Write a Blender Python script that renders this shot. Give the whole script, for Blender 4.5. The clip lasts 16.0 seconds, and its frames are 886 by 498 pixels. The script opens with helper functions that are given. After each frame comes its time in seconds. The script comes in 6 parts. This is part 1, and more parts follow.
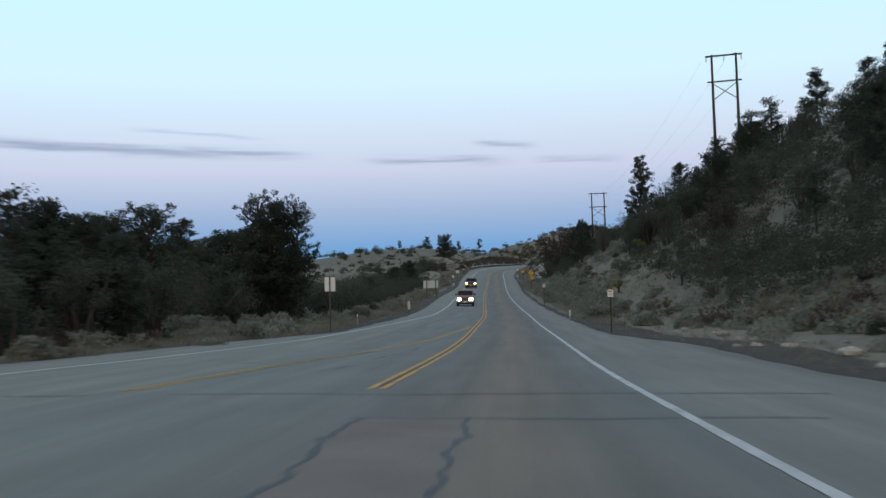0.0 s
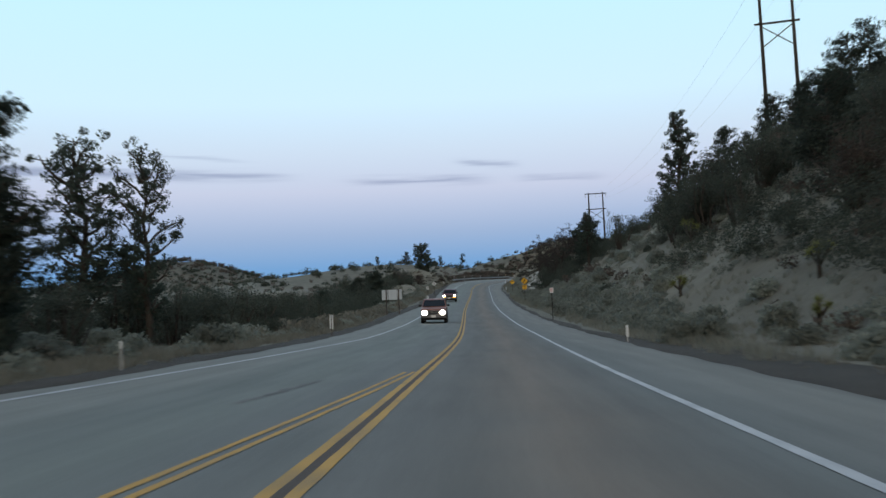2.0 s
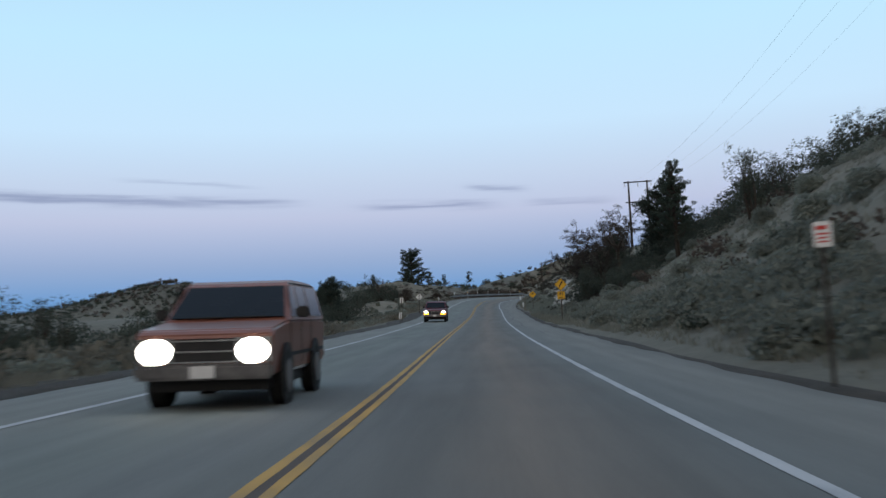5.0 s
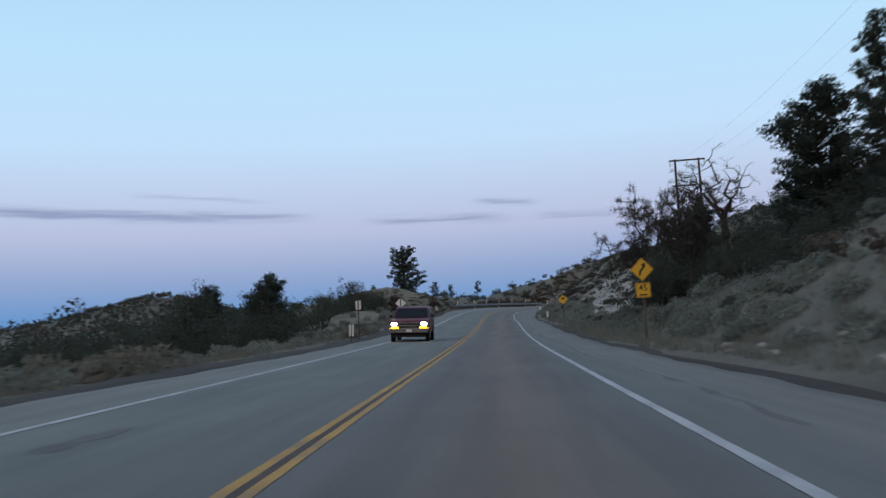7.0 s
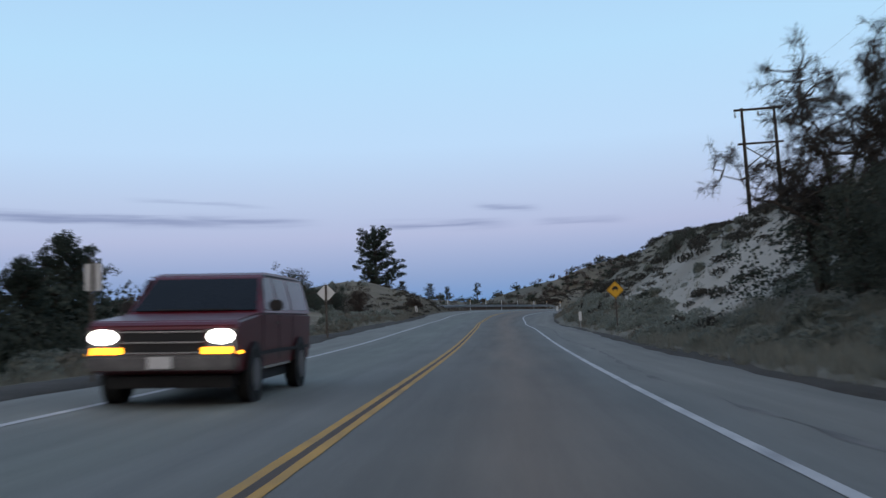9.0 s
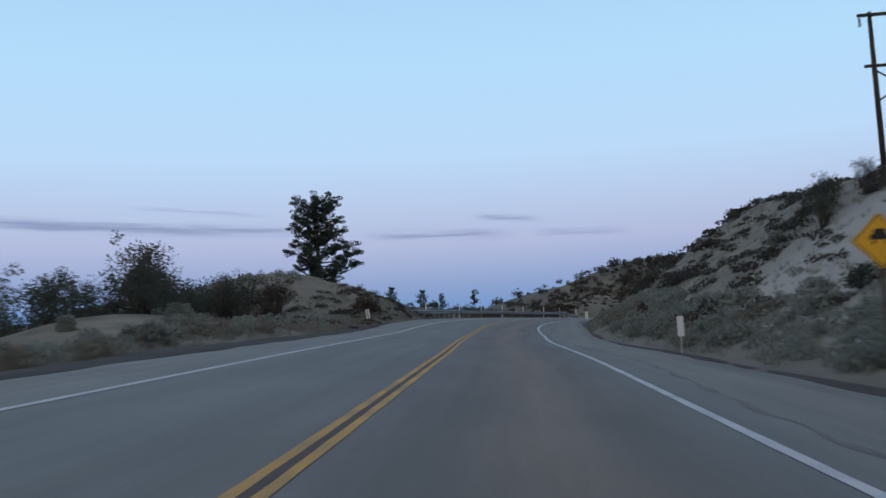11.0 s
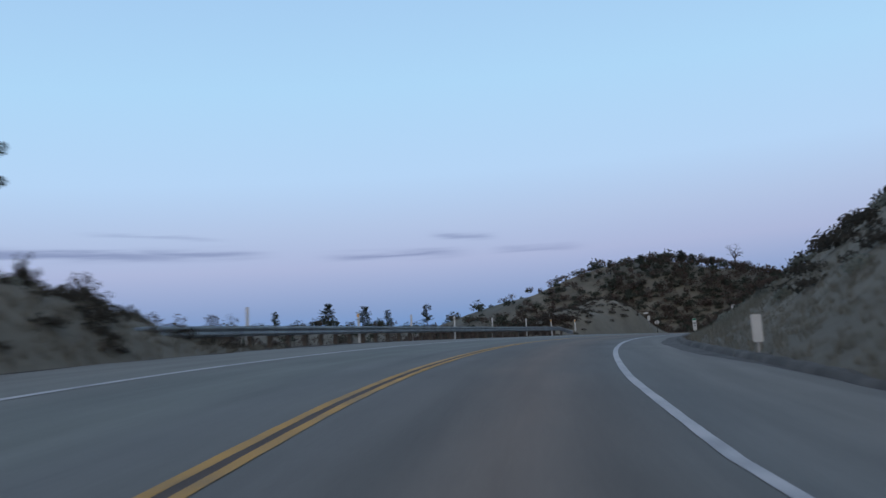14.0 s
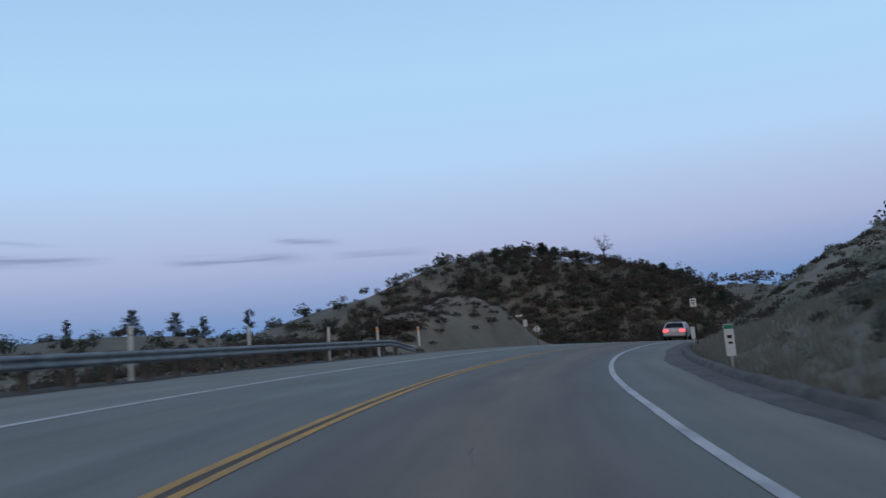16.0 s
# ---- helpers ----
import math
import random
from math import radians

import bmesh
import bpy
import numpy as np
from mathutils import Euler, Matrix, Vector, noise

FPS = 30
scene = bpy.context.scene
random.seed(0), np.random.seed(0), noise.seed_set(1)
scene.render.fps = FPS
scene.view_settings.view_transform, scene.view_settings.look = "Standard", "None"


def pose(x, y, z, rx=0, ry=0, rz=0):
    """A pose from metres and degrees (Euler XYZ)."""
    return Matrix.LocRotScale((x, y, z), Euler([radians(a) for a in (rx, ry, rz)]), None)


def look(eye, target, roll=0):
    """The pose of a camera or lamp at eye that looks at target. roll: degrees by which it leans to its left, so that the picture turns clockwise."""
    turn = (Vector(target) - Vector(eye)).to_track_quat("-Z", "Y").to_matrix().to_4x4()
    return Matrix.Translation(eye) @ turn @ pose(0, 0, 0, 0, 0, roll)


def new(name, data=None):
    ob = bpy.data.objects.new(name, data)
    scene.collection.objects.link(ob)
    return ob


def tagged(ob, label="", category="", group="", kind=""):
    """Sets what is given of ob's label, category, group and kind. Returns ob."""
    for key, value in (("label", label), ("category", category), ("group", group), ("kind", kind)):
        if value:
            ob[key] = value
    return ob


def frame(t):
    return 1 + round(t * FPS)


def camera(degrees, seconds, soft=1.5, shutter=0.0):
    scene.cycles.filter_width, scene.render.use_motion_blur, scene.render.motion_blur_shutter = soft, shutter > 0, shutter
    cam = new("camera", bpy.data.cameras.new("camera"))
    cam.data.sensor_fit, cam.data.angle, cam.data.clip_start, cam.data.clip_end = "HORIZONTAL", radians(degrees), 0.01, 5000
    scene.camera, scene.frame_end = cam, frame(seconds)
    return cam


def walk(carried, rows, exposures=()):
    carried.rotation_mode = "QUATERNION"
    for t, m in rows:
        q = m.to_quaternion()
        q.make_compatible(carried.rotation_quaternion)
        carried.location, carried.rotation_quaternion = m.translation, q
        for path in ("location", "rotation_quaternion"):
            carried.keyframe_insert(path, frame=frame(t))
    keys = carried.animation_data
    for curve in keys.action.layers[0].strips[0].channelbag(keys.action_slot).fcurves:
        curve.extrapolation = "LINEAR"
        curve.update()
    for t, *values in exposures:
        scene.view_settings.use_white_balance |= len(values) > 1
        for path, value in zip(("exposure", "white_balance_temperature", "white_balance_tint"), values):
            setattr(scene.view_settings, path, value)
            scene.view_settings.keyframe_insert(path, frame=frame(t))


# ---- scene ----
cam = camera(44.9, 16.0, soft=1.45, shutter=0.5)
METRES, EYE, TILT, LEAN, TURN = 320.0, 1.051, -3.0, 0.0, 0.0
ROWS = [
    (0.0, 0.0, 0.0, 0.0, 0.19, 6.78, 1.61),
    (0.5, 0.0013, 0.0292, 0.0015, 0.3, 6.68, 2.24),
    (1.0, 0.0027, 0.0588, 0.0032, 0.14, 7.64, 2.17),
    (1.5, 0.0041, 0.0887, 0.0049, -0.47, 7.4, 1.53),
    (2.0, 0.0059, 0.1188, 0.0069, -0.53, 7.81, 2.52),
    (2.5, 0.0074, 0.1493, 0.0091, -0.23, 7.85, 2.83),
    (3.0, 0.0092, 0.1808, 0.0113, -0.06, 8.1, 2.74),
    (3.5, 0.0111, 0.2132, 0.0137, -0.18, 8.38, 2.62),
    (4.0, 0.013, 0.2456, 0.0163, -0.2, 8.7, 2.68),
    (6.5, 0.0202, 0.4041, 0.0308, 0.47, 9.74, 2.9),
    (7.0, 0.0216, 0.4359, 0.0341, 0.57, 9.92, 2.94),
    (7.5, 0.0229, 0.468, 0.0374, 0.69, 9.86, 2.71),
    (8.0, 0.0243, 0.5007, 0.0408, 0.68, 9.88, 2.82),
    (8.5, 0.0256, 0.5329, 0.0441, 0.61, 9.98, 3.08),
    (9.0, 0.0269, 0.5653, 0.0475, 0.58, 10.22, 2.73),
    (11.5, 0.0342, 0.72, 0.0652, 0.51, 10.92, 2.38),
    (12.0, 0.0356, 0.7502, 0.069, 0.5, 11.07, 2.55),
    (12.5, 0.037, 0.7801, 0.0728, 0.31, 10.9, 2.92),
    (13.0, 0.0386, 0.8097, 0.0764, -0.13, 11.0, 3.27),
    (13.5, 0.0405, 0.8389, 0.08, -0.59, 11.5, 3.81),
    (14.0, 0.0433, 0.8703, 0.084, -1.49, 11.68, 4.11),
    (14.5, 0.0474, 0.9015, 0.0887, -2.76, 11.44, 4.71),
    (15.0, 0.0515, 0.9312, 0.0927, -4.68, 11.21, 5.42),
    (15.5, 0.0562, 0.9590, 0.0962, -7.12, 11.33, 5.47),
    (16.0, 0.0619, 0.9867, 0.0996, -9.69, 11.26, 5.86),
]
walk(cam, [(t, pose(0, 0, EYE, TILT, LEAN, TURN) @ pose(METRES * x, METRES * y, METRES * z, 90 + pitch, roll, yaw)) for t, x, y, z, yaw, pitch, roll in ROWS],
     exposures=[(0.0, 0.3, 7450, 4.5), (4.0, 0.16, 7150, 6), (7.0, 0.0, 6800, 10), (12.0, -0.1, 6500, 11), (16.0, -0.2, 6350, 11)])

# ---------------------------------------------------------------- sky and light
def build_sky():
    """Clear dusk sky opposite the sunset: blue earth shadow at the horizon, a pink belt, pale blue above."""
    world = bpy.data.worlds.new("dusk_sky")
    scene.world = world
    world.use_nodes = True
    nt = world.node_tree
    nt.nodes.clear()
    N, L = nt.nodes.new, nt.links.new
    tc = N("ShaderNodeTexCoord")
    sep = N("ShaderNodeSeparateXYZ")
    L(tc.outputs["Generated"], sep.inputs[0])
    ramp = N("ShaderNodeValToRGB")
    el = ramp.color_ramp.elements
    stops = [(0.0, (0.08, 0.20, 0.40)), (0.035, (0.10, 0.26, 0.56)), (0.07, (0.15, 0.33, 0.67)), (0.10, (0.29, 0.41, 0.69)),
             (0.14, (0.49, 0.56, 0.81)), (0.175, (0.53, 0.66, 0.91)), (0.22, (0.55, 0.78, 1.06)), (0.30, (0.50, 0.80, 1.08)), (0.42, (0.42, 0.68, 1.0)), (1.0, (0.30, 0.45, 0.76))]
    while len(el) < len(stops):
        el.new(0.5)
    for e, (p, c) in zip(el, stops):
        e.position, e.color = p, (*c, 1)
    L(sep.outputs["Z"], ramp.inputs["Fac"])
    # thin dark streaks of cloud, each a long flat patch broken up by noise
    mp = N("ShaderNodeMapping")
    mp.inputs["Scale"].default_value = (5, 5, 90)
    L(tc.outputs["Generated"], mp.inputs["Vector"])
    nz = N("ShaderNodeTexNoise")
    nz.inputs["Scale"].default_value, nz.inputs["Detail"].default_value = 2.2, 4
    L(mp.outputs[0], nz.inputs["Vector"])
    total = None
    for azimuth, elevation, width, height, slope, depth in CLOUDS:
        # direction coordinates: x / y is the tangent of the azimuth, z the height
        div = N("ShaderNodeMath"); div.operation = "DIVIDE"
        L(sep.outputs["X"], div.inputs[0]); L(sep.outputs["Y"], div.inputs[1])
        a = N("ShaderNodeMath"); a.operation = "SUBTRACT"; a.inputs[1].default_value = azimuth
        L(div.outputs[0], a.inputs[0])
        tilt = N("ShaderNodeMath"); tilt.operation = "MULTIPLY_ADD"; tilt.inputs[1].default_value = -slope
        L(a.outputs[0], tilt.inputs[0]); L(sep.outputs["Z"], tilt.inputs[2])
        wob = N("ShaderNodeMath"); wob.operation = "MULTIPLY_ADD"; wob.inputs[1].default_value = 0.012
        L(nz.outputs["Fac"], wob.inputs[0]); L(tilt.outputs[0], wob.inputs[2])
        b = N("ShaderNodeMath"); b.operation = "SUBTRACT"; b.inputs[1].default_value = elevation + 0.006
        L(wob.outputs[0], b.inputs[0])
        sa = N("ShaderNodeMath"); sa.operation = "DIVIDE"; sa.inputs[1].default_value = width
        L(a.outputs[0], sa.inputs[0])
        sb = N("ShaderNodeMath"); sb.operation = "DIVIDE"; sb.inputs[1].default_value = height
        L(b.outputs[0], sb.inputs[0])
        qa = N("ShaderNodeMath"); qa.operation = "POWER"; qa.inputs[1].default_value = 4
        ab = N("ShaderNodeMath"); ab.operation = "ABSOLUTE"
        L(sa.outputs[0], ab.inputs[0]); L(ab.outputs[0], qa.inputs[0])
        qb = N("ShaderNodeMath"); qb.operation = "MULTIPLY"
        L(sb.outputs[0], qb.inputs[0]); L(sb.outputs[0], qb.inputs[1])
        add = N("ShaderNodeMath"); add.operation = "ADD"
        L(qa.outputs[0], add.inputs[0]); L(qb.outputs[0], add.inputs[1])
        ex = N("ShaderNodeMath"); ex.operation = "POWER"; ex.inputs[0].default_value = 0.3
        L(add.outputs[0], ex.inputs[1])
        front = N("ShaderNodeMath"); front.operation = "GREATER_THAN"; front.inputs[1].default_value = 0.2
        L(sep.outputs["Y"], front.inputs[0])
        m = N("ShaderNodeMath"); m.operation = "MULTIPLY"; m.inputs[1].default_value = depth
        L(ex.outputs[0], m.inputs[0])
        mf = N("ShaderNodeMath"); mf.operation = "MULTIPLY"
        L(m.outputs[0], mf.inputs[0]); L(front.outputs[0], mf.inputs[1])
        if total is None:
            total = mf
        else:
            t = N("ShaderNodeMath"); t.operation = "MAXIMUM"
            L(total.outputs[0], t.inputs[0]); L(mf.outputs[0], t.inputs[1])
            total = t
    mix = N("ShaderNodeMixRGB")
    mix.inputs[2].default_value = (0.17, 0.22, 0.42, 1)
    L(total.outputs[0], mix.inputs[0]); L(ramp.outputs[0], mix.inputs[1])
    # the western sky, where the sun has set, is warm and bright
    west = N("ShaderNodeMapRange")
    west.inputs["From Min"].default_value, west.inputs["From Max"].default_value = 0.15, -1.0
    west.inputs["To Max"].default_value = 0.9
    L(sep.outputs["Y"], west.inputs["Value"])
    warm = N("ShaderNodeMixRGB")
    warm.inputs[2].default_value = (0.86, 0.76, 0.70, 1)
    L(west.outputs[0], warm.inputs[0]); L(mix.outputs[0], warm.inputs[1])
    bg = N("ShaderNodeBackground")
    bg.inputs["Strength"].default_value = 0.95
    L(warm.outputs[0], bg.inputs["Color"])
    out = N("ShaderNodeOutputWorld")
    L(bg.outputs[0], out.inputs["Surface"])


# azimuth (tangent), elevation (sine), half width, half height, slope, density
CLOUDS = [(-0.34, 0.1605, 0.16, 0.004, -0.030, 0.62), (-0.19, 0.1575, 0.06, 0.004, -0.045, 0.55), (-0.23, 0.1735, 0.06, 0.002, -0.06, 0.25),
          (-0.005, 0.148, 0.06, 0.0032, -0.030, 0.55), (0.06, 0.161, 0.028, 0.003, -0.09, 0.45), (0.13, 0.144, 0.04, 0.0028, -0.03, 0.3)]
build_sky()
glow = new("after_glow", bpy.data.lights.new("after_glow", "SUN"))
glow.data.energy, glow.data.angle, glow.data.color = 0.32, radians(60), (1.0, 0.87, 0.79)
glow.matrix_world = look((0, -100, 60), (10, 0, 0))


# ---------------------------------------------------------------- materials
def tone(c):
    return (c[0], c[1], c[2], 1)


def surface(name, colors, scale=3.0, fine=40.0, rough=0.9, bump=0.3, metal=0.0, vary=0.0, spec=0.3, fine_mix=0.35):
    """Two scales of noise over a colour range, with relief. vary: brightness steps from object to object."""
    m = bpy.data.materials.new(name)
    m.use_nodes = True
    nt = m.node_tree
    N, L = nt.nodes.new, nt.links.new
    p = nt.nodes["Principled BSDF"]
    p.inputs["Roughness"].default_value, p.inputs["Metallic"].default_value = rough, metal
    p.inputs["Specular IOR Level"].default_value = spec
    geo = N("ShaderNodeTexCoord")
    n1, n2 = N("ShaderNodeTexNoise"), N("ShaderNodeTexNoise")
    n1.inputs["Scale"].default_value, n1.inputs["Detail"].default_value = scale, 5
    n2.inputs["Scale"].default_value, n2.inputs["Detail"].default_value = fine, 3
    L(geo.outputs["Object"], n1.inputs["Vector"]); L(geo.outputs["Object"], n2.inputs["Vector"])
    mixf = N("ShaderNodeMix")
    mixf.inputs["Factor"].default_value = fine_mix
    L(n1.outputs["Fac"], mixf.inputs["A"]); L(n2.outputs["Fac"], mixf.inputs["B"])
    r = N("ShaderNodeValToRGB")
    el = r.color_ramp.elements
    while len(el) < len(colors):
        el.new(0.5)
    for k, (e, c) in enumerate(zip(el, colors)):
        e.position, e.color = 0.30 + 0.40 * k / max(1, len(colors) - 1), tone(c)
    L(mixf.outputs[0], r.inputs["Fac"])
    last = r.outputs["Color"]
    if vary:
        info, hsv, mr = N("ShaderNodeObjectInfo"), N("ShaderNodeHueSaturation"), N("ShaderNodeMapRange")
        mr.inputs["To Min"].default_value, mr.inputs["To Max"].default_value = 1 - vary, 1 + vary
        L(info.outputs["Random"], mr.inputs["Value"]); L(mr.outputs[0], hsv.inputs["Value"]); L(last, hsv.inputs["Color"])
        last = hsv.outputs["Color"]
    L(last, p.inputs["Base Color"])
    if bump:
        b = N("ShaderNodeBump")
        b.inputs["Strength"].default_value, b.inputs["Distance"].default_value = bump, 0.03
        L(n2.outputs["Fac"], b.inputs["Height"]); L(b.outputs[0], p.inputs["Normal"])
    return m


def leafy(name, colors, scale, fine, vary=0.0, through_share=0.45):
    """Foliage: a dull surface that also lets light through from behind."""
    m = surface(name, colors, scale, fine, 0.9, 0, vary=vary, spec=0.1)
    nt = m.node_tree
    p = nt.nodes["Principled BSDF"]
    tr, mx = nt.nodes.new("ShaderNodeBsdfTranslucent"), nt.nodes.new("ShaderNodeMixShader")
    nt.links.new(p.inputs["Base Color"].links[0].from_socket, tr.inputs["Color"])
    mx.inputs[0].default_value = through_share
    nt.links.new(p.outputs[0], mx.inputs[1])
    nt.links.new(tr.outputs[0], mx.inputs[2])
    nt.links.new(mx.outputs[0], nt.nodes["Material Output"].inputs["Surface"])
    return m


def emitter(name, color, strength):
    m = bpy.data.materials.new(name)
    m.use_nodes = True
    p = m.node_tree.nodes["Principled BSDF"]
    p.inputs["Base Color"].default_value = tone(color)
    p.inputs["Emission Color"].default_value = tone(color)
    p.inputs["Emission Strength"].default_value = strength
    return m


def asphalt():
    """Worn asphalt: tone by lane from the stored lateral place, wheel tracks, patches and fine grit."""
    m = surface("asphalt", [(0.104, 0.106, 0.097), (0.122, 0.123, 0.112), (0.141, 0.142, 0.129)], 0.35, 24, 0.85, 0.25, fine_mix=0.6)
    nt = m.node_tree
    N, L = nt.nodes.new, nt.links.new
    p = nt.nodes["Principled BSDF"]
    base = p.inputs["Base Color"].links[0].from_socket
    at = N("ShaderNodeAttribute"); at.attribute_name = "lateral"
    sep = N("ShaderNodeSeparateXYZ")
    L(at.outputs["Vector"], sep.inputs[0])
    r = N("ShaderNodeValToRGB")
    lo, hi = -12.0, 12.0
    stops = [(-9, (1.18, 1.18, 1.18)), (-4.2, (1.18, 1.23, 1.24)), (-3.0, (0.94, 1.03, 1.05)), (-1.9, (1.04, 1.14, 1.14)), (-0.9, (0.95, 1.0, 1.05)), (-0.2, (0.95, 0.98, 1.0)),
             (0.4, (0.9, 0.9, 0.93)), (1.1, (0.83, 0.79, 0.78)), (1.9, (1.17, 0.97, 0.87)), (2.8, (0.83, 0.79, 0.78)), (3.5, (0.9, 0.95, 1.0)), (5.0, (1.18, 1.18, 1.18)), (8, (1.0, 1.0, 1.0))]
    el = r.color_ramp.elements
    while len(el) < len(stops):
        el.new(0.5)
    for e, (v, c) in zip(el, stops):
        e.position, e.color = (v - lo) / (hi - lo), (c[0] / 1.5, c[1] / 1.5, c[2] / 1.5, 1)
    wob, wadd = N("ShaderNodeTexNoise"), N("ShaderNodeMath")
    wob.inputs["Scale"].default_value = 0.25
    tcn = N("ShaderNodeTexCoord")
    L(tcn.outputs["Object"], wob.inputs["Vector"])
    wadd.operation = "MULTIPLY_ADD"; wadd.inputs[1].default_value = 0.8
    L(wob.outputs["Fac"], wadd.inputs[0]); L(sep.outputs["X"], wadd.inputs[2])
    mr = N("ShaderNodeMapRange")
    mr.inputs["From Min"].default_value, mr.inputs["From Max"].default_value = lo + 0.4, hi + 0.4
    L(wadd.outputs[0], mr.inputs["Value"]); L(mr.outputs[0], r.inputs["Fac"])
    mul = N("ShaderNodeMixRGB"); mul.blend_type = "MULTIPLY"; mul.inputs[0].default_value = 1
    L(base, mul.inputs[1]); L(r.outputs[0], mul.inputs[2])
    # long streaks and patches along the road
    comb, st = N("ShaderNodeMapping"), N("ShaderNodeTexNoise")
    comb.inputs["Scale"].default_value = (1.3, 0.06, 1)
    L(at.outputs["Vector"], comb.inputs["Vector"])
    st.inputs["Scale"].default_value, st.inputs["Detail"].default_value = 1.6, 6
    L(comb.outputs[0], st.inputs["Vector"])
    mrs = N("ShaderNodeMapRange")
    mrs.inputs["From Min"].default_value, mrs.inputs["From Max"].default_value = 0.3, 0.7
    mrs.inputs["To Min"].default_value, mrs.inputs["To Max"].default_value = 1.3, 1.75
    L(st.outputs["Fac"], mrs.inputs["Value"])
    mul2 = N("ShaderNodeVectorMath"); mul2.operation = "SCALE"
    L(mul.outputs[0], mul2.inputs[0]); L(mrs.outputs[0], mul2.inputs["Scale"])
    L(mul2.outputs[0], p.inputs["Base Color"])
    return m


M_ASPHALT = asphalt()
M_SOIL = surface("sandy_soil", [(0.072, 0.068, 0.053), (0.104, 0.099, 0.078), (0.142, 0.135, 0.108)], 0.25, 3.0, 0.95, 0.7, fine_mix=0.4)


def add_sand(m):
    """Mix pale exposed sand over the soil where the ground is cut bare."""
    nt = m.node_tree
    N, L = nt.nodes.new, nt.links.new
    p = nt.nodes["Principled BSDF"]
    base = p.inputs["Base Color"].links[0].from_socket
    at, n, r, mix = N("ShaderNodeAttribute"), N("ShaderNodeTexNoise"), N("ShaderNodeValToRGB"), N("ShaderNodeMixRGB")
    at.attribute_name = "bare"
    tc = N("ShaderNodeTexCoord")
    n.inputs["Scale"].default_value, n.inputs["Detail"].default_value = 0.6, 6
    L(tc.outputs["Object"], n.inputs["Vector"])
    r.color_ramp.elements[0].position, r.color_ramp.elements[0].color = 0.35, (0.118, 0.108, 0.082, 1)
    r.color_ramp.elements[1].position, r.color_ramp.elements[1].color = 0.65, (0.175, 0.162, 0.125, 1)
    L(n.outputs["Fac"], r.inputs["Fac"]); L(at.outputs["Fac"], mix.inputs[0]); L(base, mix.inputs[1]); L(r.outputs[0], mix.inputs[2])
    at2, mix2 = N("ShaderNodeAttribute"), N("ShaderNodeMixRGB")
    at2.attribute_name = "pale"
    mix2.inputs[2].default_value = (0.29, 0.272, 0.235, 1)
    L(at2.outputs["Fac"], mix2.inputs[0]); L(mix.outputs[0], mix2.inputs[1])
    L(mix2.outputs[0], p.inputs["Base Color"])


add_sand(M_SOIL)
M_GRAVEL = surface("dark_gravel", [(0.022, 0.019, 0.016), (0.036, 0.031, 0.025), (0.058, 0.049, 0.040)], 1.2, 14.0, 0.95, 0.8, fine_mix=0.5)
M_WHITE_LINE = surface("worn_white_paint", [(0.20, 0.21, 0.22), (0.36, 0.37, 0.38), (0.46, 0.46, 0.46)], 1.1, 18, 0.7, 0.2)
M_YELLOW_LINE = surface("worn_yellow_paint", [(0.17, 0.12, 0.06), (0.35, 0.195, 0.036), (0.46, 0.25, 0.035)], 1.1, 18, 0.7, 0.2)
M_TAR = surface("tar_seal", [(0.012, 0.012, 0.013), (0.03, 0.03, 0.032)], 3, 30, 0.6, 0.2)
M_BARK = surface("dark_bark", [(0.022, 0.018, 0.015), (0.05, 0.042, 0.035), (0.08, 0.07, 0.06)], 3, 20, 0.95, 0.6)
M_PINE = leafy("pine_needles", [(0.028, 0.038, 0.032), (0.048, 0.062, 0.050), (0.074, 0.092, 0.072)], 0.8, 5, 0.25)
M_OAK = leafy("scrub_oak_leaves", [(0.044, 0.052, 0.042), (0.068, 0.078, 0.062), (0.098, 0.110, 0.088)], 0.8, 5, 0.3)
M_SAGE = leafy("sagebrush_leaves", [(0.145, 0.157, 0.132), (0.205, 0.22, 0.187), (0.275, 0.29, 0.247)], 1.2, 6, 0.25, 0.5)
M_BRUSH = leafy("dark_low_brush", [(0.042, 0.039, 0.032), (0.064, 0.059, 0.049), (0.09, 0.082, 0.068)], 1.2, 6, 0, 0.5)
M_RUST = leafy("dry_russet_scrub", [(0.055, 0.044, 0.038), (0.085, 0.068, 0.057), (0.12, 0.098, 0.08)], 1.2, 6, 0.3)
M_SLOPE_GRASS = leafy("faded_slope_grass", [(0.15, 0.147, 0.118), (0.205, 0.20, 0.163), (0.265, 0.26, 0.212)], 0.4, 6, 0, 0.5)
M_GRASS = leafy("dry_grass", [(0.15, 0.138, 0.108), (0.22, 0.204, 0.163), (0.29, 0.272, 0.225)], 1.0, 6, 0.2, 0.5)
M_TWIG = surface("grey_twigs", [(0.03, 0.027, 0.024), (0.055, 0.05, 0.045)], 2, 12, 0.95, 0)

